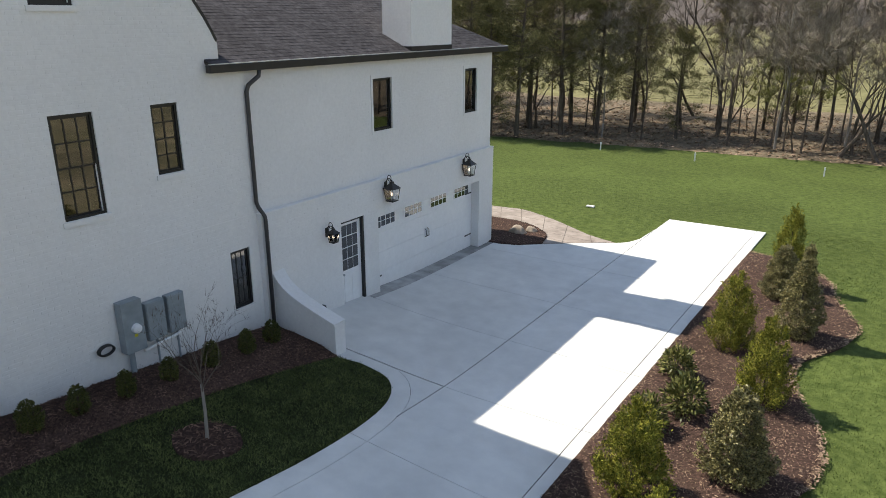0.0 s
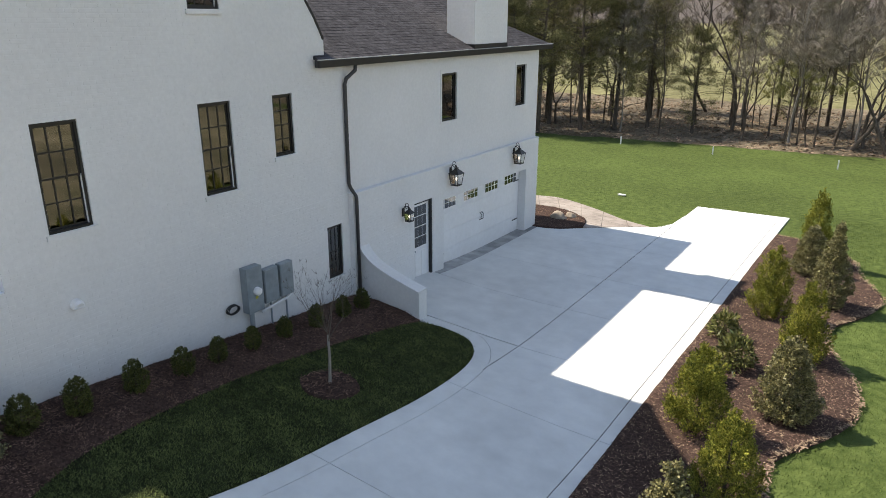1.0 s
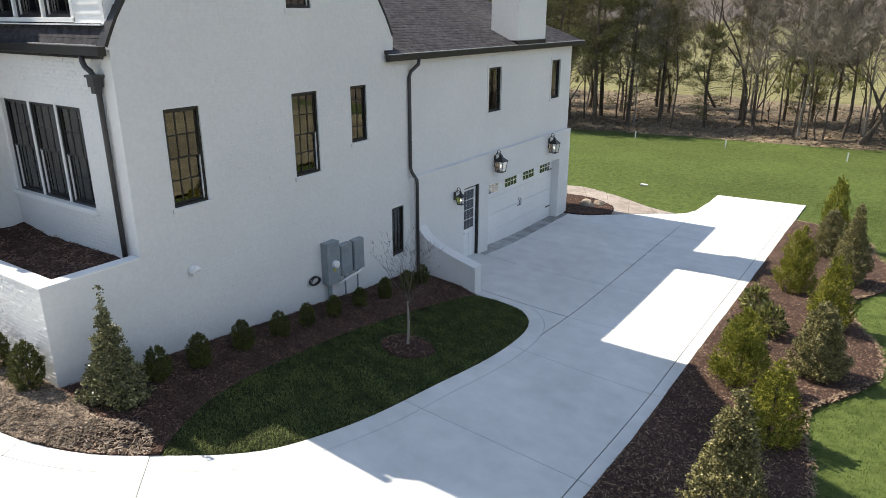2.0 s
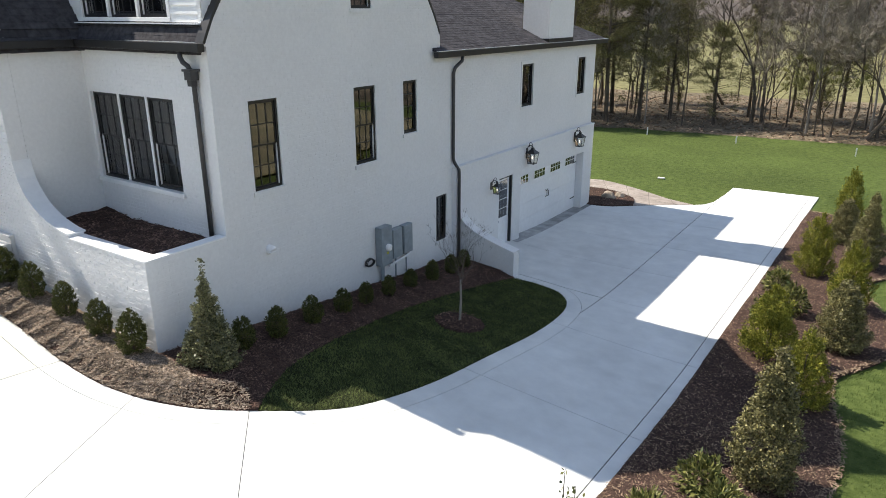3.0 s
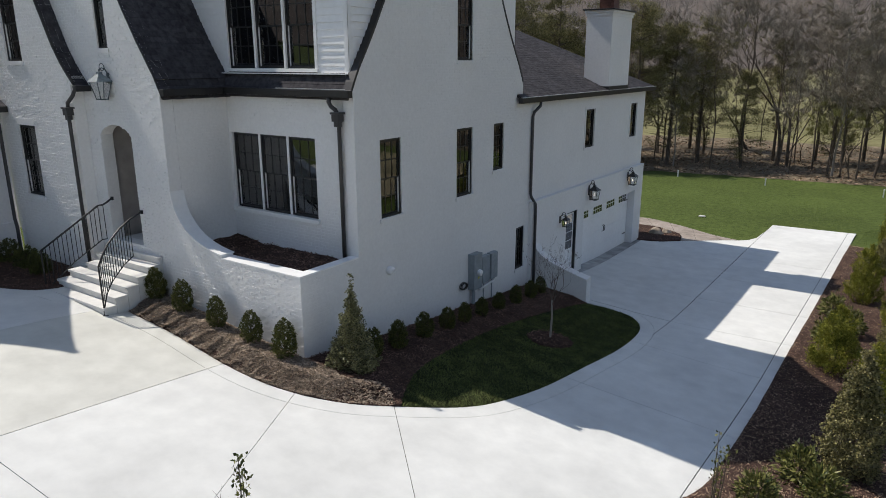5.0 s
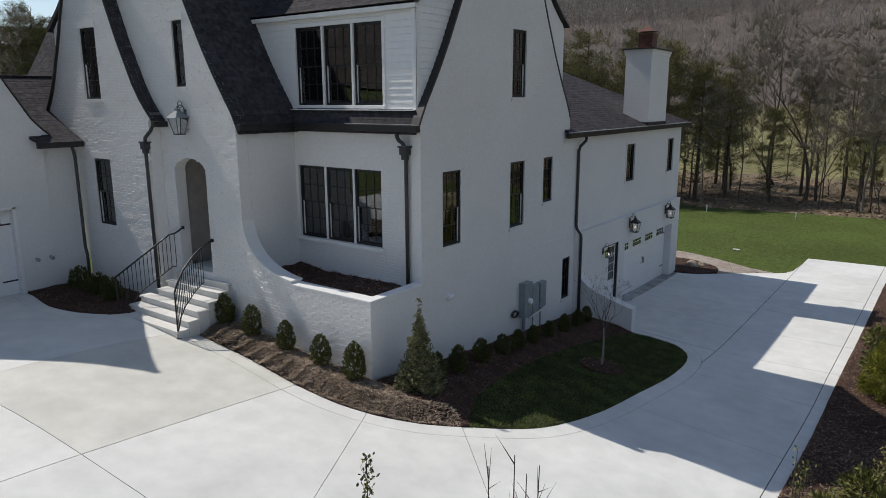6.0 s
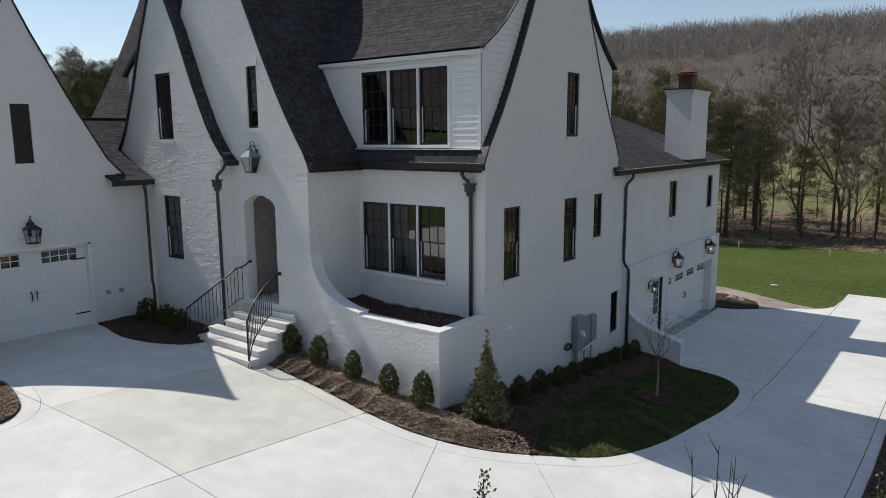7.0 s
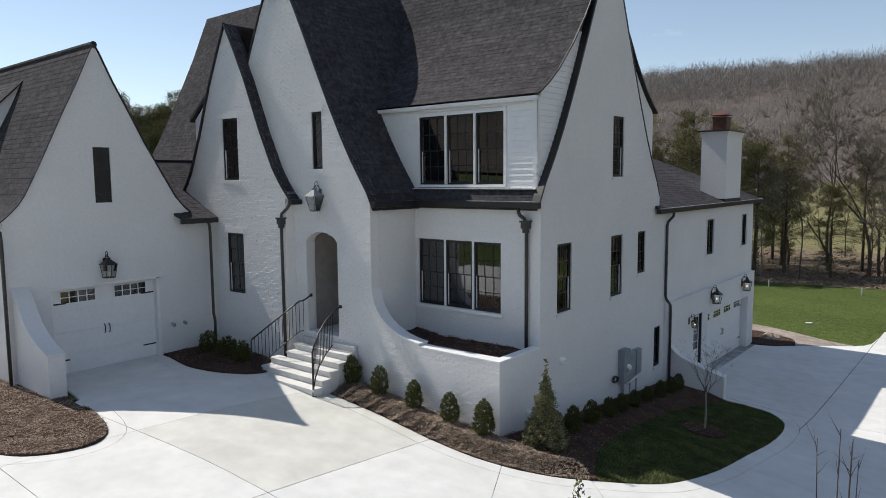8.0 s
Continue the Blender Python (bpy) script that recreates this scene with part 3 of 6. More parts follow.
# pointed wing gable beside the entry, y = -0.48
V_MID = -19.70
V_OPEN = [rect(-20.05, -19.31, 6.10, 7.82), rect(-20.01, -19.21, 2.88, 4.595)]
wall("side_gable_wall", south(-0.48), lambda z: -20.75 if z < 4.95 else (-22.3 if z < 5.6 else V_MID - bell_at(V_BELL, z)), lambda z: -17.29 if z < 5.6 else V_MID + bell_at(V_BELL, z),
     sorted([0.5, 4.94, 4.95, 5.59, *(z for _, z in V_BELL)]), V_OPEN, thick=0.27, bricks=0.0075, mat=ROUGH, label="white-painted rough brick side gable")
# left garage gable, x = -20.8
L_MID = -3.61
L_OPEN = [rect(-4.99, -2.25, 0.8, 3.40), rect(-3.78, -3.35, 5.54, 6.97)]
wall("garage_gable_wall", east(-20.8), lambda z: -5.95 if z < 5.14 else L_MID - bell_at(W_LEFT, z) + 0.03, lambda z: -1.36 if z < 5.2 else L_MID + bell_at(W_BELL, z) - 0.03,
     sorted([0.5, 5.13, *(z for _, z in W_BELL), *(z for _, z in W_LEFT[2:])]), L_OPEN, label="white-painted brick garage gable")
wall("link_wall", east(-20.86), lambda z: -1.36, lambda z: -0.48, [0.5, 5.0], thick=0.25)
part("link_plinth", boxes((-20.87, -20.82, -1.36, -0.49, 0.5, 2.05), bevel=0.01), WHITE, house)
# plain walls that close the house
for n, s in (("west_wall", (-28.2, -28.0, 0.6, 9.5, -1, 5.6)), ("north_wall", (-28, -15.2, 9.3, 9.5, -1.5, 5.6)), ("wing_back_wall", (-15.9, -15.7, 9.5, 18.2, -1.5, 5.0)), ("wing_end_wall", (-15.7, -10.7, 17.95, 18.2, -1.5, 5.06)),
             ("garage_back_wall", (-32, -31.8, -5.9, -1.4, 0, 5.0)), ("garage_south_wall", (-31.8, -21.09, -5.95, -5.7, 0, 5.05)), ("garage_north_wall", (-31.8, -21.1, -1.6, -1.36, 0, 5.05)), ("front_wall_west", (-28, -20.75, 0.9, 1.15, 0, 5.6))):
    part(n, boxes(s), WHITE, house)
# unseen floor and partitions, added as a dim backing behind the window panes
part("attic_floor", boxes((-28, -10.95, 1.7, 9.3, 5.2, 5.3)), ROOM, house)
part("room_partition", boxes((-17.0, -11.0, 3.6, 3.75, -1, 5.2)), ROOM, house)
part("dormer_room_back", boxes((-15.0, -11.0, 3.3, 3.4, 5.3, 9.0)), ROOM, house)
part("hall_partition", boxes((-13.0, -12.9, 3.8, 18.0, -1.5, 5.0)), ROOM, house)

# ---- roofs ----
def arc_points(pairs, step):
    """Points every step along a profile of (run, height), ridge first: place and slope."""
    out, carry = [], 0.0
    for (a, z), (b, y) in zip(pairs, pairs[1:]):
        n = math.hypot(b - a, y - z)
        s = carry
        while s < n:
            t = s / n
            out.append((a + (b - a) * t, z + (y - z) * t, (b - a) / n, (y - z) / n))
            s += step
        carry = s - n
    return out


def roof(name, profile, where, b0, b1, label="", thick=0.07, step=0.145, over=0.0, single=False):
    """A shingled roof plane: where(run, along, height) places it; b0 and b1 give its ends at each run."""
    last = profile[-1]
    if over:
        p = profile[-2]
        n = math.hypot(last[0] - p[0], last[1] - p[1])
        last = (last[0] + (last[0] - p[0]) / n * over, last[1] + (last[1] - p[1]) / n * over)
        profile = profile[:-1] + [last]
    bm = bmesh.new()
    rings = []
    for a, z in profile:
        rings.append([bm.verts.new(where(a, b, z + dz)) for b in (b0(a), b1(a)) for dz in (0, -thick)])
    for r, s in zip(rings, rings[1:]):
        for i, j in ((0, 2), (2, 3), (3, 1), (1, 0)):
            bm.faces.new((r[i], r[j], s[j], s[i]))
    bm.faces.new([rings[0][i] for i in (0, 1, 3, 2)])
    bm.faces.new([rings[-1][i] for i in (0, 1, 3, 2)])
    ob = part(name, bm, SHINGLE, house, label)
    verts, faces = [], []
    for a, z, da, dz in arc_points(profile, step):
        lo, hi = sorted((b0(a), b1(a)))
        na, nz = -dz, da
        b = lo
        while b < hi - 0.02:
            e = min(hi, b + rng.choice((0.15, 0.2, 0.28, 0.33)))
            lift = rng.uniform(0.004, 0.008)
            k = len(verts)
            sa, sz = a + da * step, z + dz * step
            drop = rng.uniform(-0.004, 0.006)
            sa, sz = sa + da * drop, sz + dz * drop
            for p, q, l in ((a, z, 0.002), (sa, sz, lift)):
                for bb in (b + .002, e - .002):
                    verts.append(where(p + na * l, bb, q + nz * l))
            for bb in (b + .002, e - .002):
                verts.append(where(sa, bb, sz))
            faces += [(k, k + 1, k + 3, k + 2), (k + 2, k + 3, k + 5, k + 4)]
            if single:
                part("shingle", (verts, faces), SHINGLE, ob)
                verts, faces = [], []
            b = e
    if verts:
        part("shingle_cover", (verts, faces), SHINGLE, ob, kind="stuff")
    return ob


# main ridge, east to west
def front_of(mid):
    return lambda a, b, z: (b, mid - a, z)


def back_of(mid):
    return lambda a, b, z: (b, mid + a, z)


def right_of(mid):
    return lambda a, b, z: (mid + a, b, z)


def left_of(mid):
    return lambda a, b, z: (mid - a, b, z)


roof("dormer_roof", DORMER_RISE, front_of(GABLE_MID), lambda a: -17.7, lambda a: -10.74, "dark grey asphalt shingle roof", thick=0.025)
roof("back_dormer_roof", DORMER_RISE, back_of(GABLE_MID), lambda a: -17.7, lambda a: -10.74, thick=0.03)
skirt = [p for p in BELL if p[0] > 2.9]
roof("skirt_roof", [(2.95, 6.25)] + skirt, front_of(GABLE_MID), lambda a: -14.6, lambda a: -10.70, "narrow shingle skirt below the dormer", over=0.08, single=True)
roof("main_roof", [(a, z + 0.45) for a, z in BELL], front_of(GABLE_MID), lambda a: -28.9, lambda a: -18.2, over=0.1)
roof("main_back_roof", BELL, back_of(GABLE_MID), lambda a: -28.9, lambda a: -10.70)
roof("entry_roof", ENTRY, right_of(ENTRY_MID), lambda a: -0.24, lambda a: 4.6, "steep dark shingle slope of the entry gable", over=0.1)
roof("entry_left_roof", ENTRY, left_of(ENTRY_MID), lambda a: -0.24, lambda a: 4.6)
roof("side_gable_roof", V_BELL, right_of(V_MID), lambda a: -0.53, lambda a: -0.12, "dark flared shingle slope", over=0.08)
roof("side_gable_left_roof", V_BELL, left_of(V_MID), lambda a: -0.53, lambda a: 2.2)
roof("side_dormer_roof", [(0.9, 8.78), (2.12, 7.90)], left_of(V_MID), lambda a: -0.40, lambda a: 2.2, thick=0.03)
wall("side_dormer_wall", south(-0.34), lambda z: -21.64 if z < 7.9 else V_MID - 2.02 + (z - 7.9) * 1.38, lambda z: V_MID - bell_at(V_BELL, z) + 0.1, [5.9, 6.5, 7.2, 7.89, 8.6], thick=0.15, mat=TRIM, bricks=0)
strip_later = [(V_MID - a, -0.42, z + 0.03) for a, z in [(0.9, 8.78), (2.12, 7.90)]]
roof("garage_roof", W_LEFT, front_of(L_MID), lambda a: -32.0, lambda a: -20.775, "brown-grey shingle roof of the garage gable", over=0.1, thick=0.035)
roof("garage_back_roof", W_BELL, back_of(L_MID), lambda a: -32.0, lambda a: -20.775, thick=0.035)
roof("shed_dormer_roof", [(0.30, 8.99), (1.36, 7.90)], front_of(L_MID), lambda a: -28.4, lambda a: -24.62, "small shingled shed dormer roof", thick=0.05)
bm = bmesh.new()
tri = [[bm.verts.new((x, L_MID - a, z)) for a, z in ((0.36, 8.86), (1.28, 7.92), (1.28, 6.85))] for x in (-24.70, -24.82)]
bm.faces.new(tri[0])
bm.faces.new(tri[1][::-1])
for i in range(3):
    bm.faces.new((tri[0][i], tri[1][i], tri[1][(i + 1) % 3], tri[0][(i + 1) % 3]))
part("shed_dormer_cheek", bm, WHITE, house)
part("shed_dormer_wall", boxes((-28.3, -24.83, L_MID - 1.28, L_MID - 1.16, 6.6, 7.93)), WHITE, house)
LINK = [(0.0, 6.68), (1.6, 5.84), (2.6, 5.36), (3.5, 4.98)]
roof("link_roof", [(a, z + 0.05) for a, z in LINK], right_of(-23.95), lambda a: -2.6 + 0.3 * a, lambda a: 1.9 - 0.35 * a)
part("ridge_cap", tube(bmesh.new(), [(-23.95, -2.6, 6.74), (-23.95, 1.9, 6.74)], 0.05, 6), SHINGLE, house)
WING = [(0.0, 7.45), (5.14, 5.15)]
roof("wing_roof", WING, right_of(-15.65), lambda a: 7.88, lambda a: 18.66 - 2.9 * (5.14 - a) / 5.14, "dark grey shingle roof of the garage wing", step=0.145)
roof("wing_hip_roof", [(0.0, 7.45), (2.9, 5.15)], lambda a, b, z: (b, 15.76 + a, z), lambda a: -15.65 - 5.14 * a / 2.9, lambda a: -15.65 + 5.14 * a / 2.9)
roof("wing_back_roof", WING, left_of(-15.65), lambda a: 9.4, lambda a: 18.66 - 2.9 * (5.14 - a) / 5.14)

# ---- dormers, rakes and coping ----
def siding(ob, where, left, right, z0, z1, holes=(), step=0.135):
    """Lap boards, one by one, each leaning out at its lower edge."""
    z = z0
    while z < z1 - 0.02:
        t = min(z1, z + step)
        stretches = [(left(z), right(z), left(t), right(t))]
        for h0, h1, k0, k1 in holes:
            if k0 < z + step / 2 < k1:
                stretches = [s for a, b, c, d in stretches for s in ((a, min(b, h0), c, min(d, h0)), (max(a, h1), b, max(c, h1), d))]
        for a, b, c, d in stretches:
            if b - a > 0.04 or d - c > 0.04:
                v = [where(u, h, o) for u, h, o in ((a, z, 0.026), (b, z, 0.026), (max(d, c), t + .012, 0.003), (c, t + .012, 0.003), (a, z, 0.0), (b, z, 0.0))]
                part("siding_board", (v, [(0, 1, 2, 3), (4, 5, 1, 0)]), TRIM, ob)
        z += step


D_WIN = (-14.40, -11.70, 5.90, 7.70)
dl = lambda z: ENTRY_MID + bell_at(ENTRY, z) - 0.05
dormer = wall("dormer_wall", south(1.56), dl, lambda z: -10.85, [5.75, 6.3, 6.8, 7.3, 7.93], [rect(-14.37, -11.73, 5.94, 7.66)], thick=0.15, mat=TRIM, bricks=0, label="white lap-sided dormer front")
siding(dormer, south(1.56), dl, lambda z: -10.95, 5.86, 7.82, [D_WIN])
part("corner_board", boxes((-10.95, -10.835, 1.53, 1.56, 5.8, 7.82), (-10.85, -10.825, 1.53, 1.64, 5.8, 7.82)), TRIM, dormer)
part("fascia", boxes((-15.75, -10.80, 1.47, 1.545, 7.83, 7.86), (-15.75, -10.80, 1.445, 1.47, 7.82, 7.91)), TRIM, dormer)
part("window_casing", boxes((-14.43, -14.35, 1.525, 1.57, 5.88, 7.72), (-11.75, -11.67, 1.525, 1.57, 5.88, 7.72), (-14.35, -11.75, 1.525, 1.57, 7.64, 7.72), (-14.43, -11.67, 1.50, 1.57, 5.87, 5.935), bevel=0.006), TRIM, dormer)
part("flashing", boxes((-14.6, -10.85, 1.44, 1.56, 5.83, 5.85)), TRIM, dormer)
for s, n in ((-1, "dormer_cheek"), (1, "back_dormer_cheek")):
    near = lambda z: 3.2 if z < 7.9 else min(3.2, bell_at(DORMER_RISE, z + 0.09))
    far = lambda z: bell_at(BELL, z) - 0.1
    zs = [5.8, 6.3, 6.8, 7.3, 7.88, 7.9, 8.0, 8.15, 8.45, 8.8, 9.15, 9.6]
    lo, hi = (lambda z: GABLE_MID - near(z), lambda z: GABLE_MID - far(z)) if s < 0 else (lambda z: GABLE_MID + far(z), lambda z: GABLE_MID + near(z))
    cheek = wall(n, east(-10.84), lo, hi, zs, thick=0.12, mat=TRIM, bricks=0)
    if s < 0:
        siding(cheek, east(-10.84), lambda z: max(lo(z), 1.6), hi, 5.86, 9.3)


def strip(name, points, out, mat, parent, thick=0.04, label=""):
    """A band along a line of points, its width given by the vector out."""
    bm = bmesh.new()
    out = Vector(out)
    rows = []
    for i, p in enumerate(points):
        a, b = Vector(points[max(i - 1, 0)]), Vector(points[min(i + 1, len(points) - 1)])
        up = out.cross(b - a).normalized()
        if up.z < 0:
            up = -up
        p = Vector(p)
        rows.append([bm.verts.new(q) for q in (p, p + out, p + out - up * thick, p - up * thick)])
    for r, s in zip(rows, rows[1:]):
        for i in range(4):
            bm.faces.new((r[i], r[(i + 1) % 4], s[(i + 1) % 4], s[i]))
    bm.faces.new(rows[0])
    bm.faces.new(rows[-1])
    return part(name, bm, mat, parent, label)


fine_bell = [(a, z) for a, z, _, _ in arc_points(BELL, 0.3)] + [BELL[-1]]
for s in (-1, 1):
    strip("rake_roof", [(-10.86, GABLE_MID + s * (a + 0.01), z + 0.05) for a, z in fine_bell], (0.205, 0, 0), METAL, house, 0.05, "black curved rake edge")
    strip("dormer_rake", [(-10.76, GABLE_MID + s * a, z + 0.02) for a, z in DORMER_RISE], (0.025, 0, 0), METAL, house, 0.04)
    strip("garage_rake", [(-20.77, L_MID + s * a, z + 0.012) for a, z in (W_LEFT if s < 0 else W_BELL)], (0.018, 0, 0), METAL, house, 0.022)
    strip("side_gable_rake", [(V_MID + s * a, -0.51, z + 0.03) for a, z in V_BELL], (0, -0.045, 0), METAL, house, 0.04)
strip("side_dormer_rake", strip_later, (0, -0.02, 0), METAL, house, 0.03)
strip("entry_rake", [(ENTRY_MID + a, -0.22, z + 0.02) for a, z in ENTRY], (0, -0.03, 0), METAL, house, 0.03)
strip("entry_rake", [(ENTRY_MID - a, -0.22, z + 0.02) for a, z in ENTRY], (0, -0.03, 0), METAL, house, 0.03)
part("ridge_cap", tube(bmesh.new(), [(-32, L_MID, 9.55), (-20.765, L_MID, 9.55)], 0.085, 8), SHINGLE, house)
# coping of the planter and of its curved shoulder
part("coping", boxes((-12.92, -10.658, -0.212, 0.095, 2.222, 2.255), bevel=0.006), TRIM, house, "bright white rendered coping")
part("coping", boxes((-10.885, -10.658, 0.098, 1.41, 2.222, 2.255), bevel=0.006), TRIM, house)
strip("curved_coping", [(x, 0.12, z + 0.03) for x, z in smooth_line(planter_top, 3)], (0, -0.332, 0), TRIM, house, 0.03)
# buttress walls with hollow curved tops
def buttress(name, top, y0, y1, foot, label):
    bm = bmesh.new()
    rows = []
    for x, h in top:
        rows.append([bm.verts.new((x, y0, foot)), bm.verts.new((x, y0, h)), bm.verts.new((x, y1, h)), bm.verts.new((x, y1, foot))])
    for r, s in zip(rows, rows[1:]):
        for i in range(4):
            bm.faces.new((r[i], r[(i + 1) % 4], s[(i + 1) % 4], s[i]))
    bm.faces.new(rows[0])
    bm.faces.new(rows[-1])
    ob = part(name, bm, WHITE, house, label)
    strip("curved_coping", [(x, y1 + 0.015, z + 0.045) for x, z in top], (0, y0 - y1 - 0.03, 0), WHITE, ob, 0.05)
    lay_bricks(ob, south(y0), lambda z: top[0][0], lambda z: max(top[0][0], table([(h, x) for x, h in reversed(top)], z)), [foot, top[0][1]], [])
    lay_bricks(ob, east(top[-1][0]), lambda z: y0, lambda z: y1, [foot, top[-1][1]], [])
    return ob


buttress("buttress_wall", smooth_line([(-10.68, 1.08), (-10.5, 0.76), (-10.3, 0.56), (-10.0, 0.40), (-9.5, 0.23), (-8.86, 0.06)], 3), 8.95, 9.25, -1.5, "low white brick wing wall with hollow curved top")
buttress("buttress_wall", smooth_line([(-20.81, 3.55), (-20.55, 3.3), (-20.3, 2.98), (-19.95, 2.64), (-19.45, 2.38), (-18.9, 2.2)], 3), -5.86, -5.5, 0.3, "low white brick wing wall with hollow curved top")

# ---- windows ----
def window(where, u0, u1, z0, z1, hung=True, cols=3, rows=2, sill=True, recess=0.03, lattice=False, label=""):
    def bars(*rs):
        bm = bmesh.new()
        for a, b, c, d, near, far in rs:
            p, q = where(a, c, near), where(b, d, far)
            box(bm, *(v for i in range(3) for v in sorted((p[i], q[i]))))
        return bm
    f, n, k = 0.04, -recess, -recess - 0.09
    ob = part("window", bars((u0, u0 + f, z0, z1, n, k), (u1 - f, u1, z0, z1, n, k), (u0 + f, u1 - f, z1 - f, z1, n, k), (u0 + f, u1 - f, z0, z0 + f, n + .01, k)), BLACK, house, label or "black-framed window with dark glass")
    mid = (z0 + z1) / 2
    sashes = (("upper_sash", mid - 0.02, z1 - f, n - 0.025), ("lower_sash", z0 + f, mid + 0.02, n - 0.055)) if hung else (("sash", z0 + f, z1 - f, n - 0.03),)
    a, b = u0 + f, u1 - f
    for name, s0, s1, d in sashes:
        r = 0.03
        rs = [(a, a + r, s0, s1, d, d - .028), (b - r, b, s0, s1, d, d - .028), (a + r, b - r, s0, s0 + r, d, d - .028), (a + r, b - r, s1 - r, s1, d, d - .028)]
        sash = part(name, bars(*rs), BLACK, ob)
        for i in range(1, cols):
            u = a + (b - a) * i / cols
            part("muntin", bars((u - .011, u + .011, s0 + r, s1 - r, d - .002, d - .022)), BLACK, sash)
        for j in range(1, rows):
            h = s0 + (s1 - s0) * j / rows
            part("muntin", bars((a + r, b - r, h - .011, h + .011, d - .003, d - .021)), BLACK, sash)
        if lattice:
            bm = bmesh.new()
            m = 4
            for j in range(m):
                h0, h1 = s0 + (s1 - s0) * j / m, s0 + (s1 - s0) * (j + 1) / m
                tube(bm, [where(a, h0, d - .01), where(b, h1, d - .01)], 0.007, 4)
                tube(bm, [where(b, h0, d - .014), where(a, h1, d - .014)], 0.007, 4)
            part("lattice", bm, BLACK, sash)
        part("pane", bars((a + r, b - r, s0 + r, s1 - r, d - .011, d - .016)), GLASS, sash)
    if hung:
        for a in (u0 + f, u1 - f - .010):
            part("jamb_liner", bars((a, a + .010, z0 + f, mid, n - .02, n - .05)), TRIM, ob)
    if sill:
        part("sill", bars((u0 - .05, u1 + .05, z0 - .085, z0 - .003, 0.035, -recess - .05)), WHITE, ob)
    return ob


GE, GW, GF = east(-10.67), east(-10.69), south(1.42)
window(GE, 2.17, 2.86, 2.90, 4.54, label="tall black double-hung window reflecting olive field")
window(GE, 4.99, 5.69, 2.90, 4.54, label="tall black double-hung window reflecting olive field")
window(GE, 6.70, 7.22, 3.34, 4.54, hung=False, cols=2, rows=4)
window(GE, 5.01, 5.66, 6.10, 7.68, cols=3)
window(GE, 8.02, 8.50, 0.32, 1.54, hung=False, cols=3, rows=2)
for u0, u1 in ((12.57, 13.30), (16.67, 17.33)):
    ob = window(GW, u0, u1, 3.33, 4.575, hung=False, cols=1, rows=1, sill=False)
    part("surround", boxes((-10.69, -10.672, u0 - .07, u0, 3.26, 4.66), (-10.69, -10.672, u1, u1 + .07, 3.26, 4.66), (-10.69, -10.672, u0, u1, 4.575, 4.66), (-10.69, -10.672, u0, u1, 3.26, 3.33)), WHITE, ob)
for i in range(3):
    u = -14.33 + 0.88 * i
    window(GF, u, u + 0.82, 2.89, 4.57, cols=3, sill=False, recess=0.06)
    window(south(1.56), -14.36 + 0.895 * i, -14.36 + 0.895 * i + 0.835, 5.945, 7.645, cols=3, sill=False, recess=0.02)
    if i:
        part("mullion", boxes((u - .06, u, 1.46, 1.58, 2.89, 4.57), bevel=0.006), TRIM, house)
        part("mullion", boxes((-14.36 + .895 * i - .06, -14.36 + .895 * i, 1.53, 1.66, 5.945, 7.645), bevel=0.006), TRIM, house)
part("window_sill", boxes((-14.40, -11.68, 1.36, 1.50, 2.80, 2.885), bevel=0.008), TRIM, house)
window(south(-0.48), -20.05, -19.31, 6.10, 7.82, cols=2, label="tall narrow black double-hung window")
window(south(-0.48), -20.01, -19.21, 2.88, 4.595, cols=2, label="tall narrow black double-hung window")
for a, b, z in ((-20.09, -19.27, 7.825), (-20.05, -19.17, 4.60)):
    part("lintel", boxes((a, b, -0.498, -0.47, z, z + 0.16)), WHITE, house)
window(south(-0.2), -16.48, -16.09, 6.35, 7.80, hung=False, cols=1, rows=1, lattice=True, label="narrow black window with diamond lattice")
part("lintel", boxes((-16.54, -16.03, -0.22, -0.19, 7.81, 7.99)), WHITE, house)
louvre = part("louvre", boxes((-20.90, -20.84, -3.78, -3.35, 5.54, 6.97)), BLACK, house, "tall dark louvre in the garage gable")
for i in range(26):
    part("slat", boxes((-20.84, -20.815, -3.77, -3.36, 5.56 + i * .054, 5.595 + i * .054)), METAL, louvre)
part("sill", boxes((-20.85, -20.765, -3.82, -3.31, 5.46, 5.535)), WHITE, louvre)

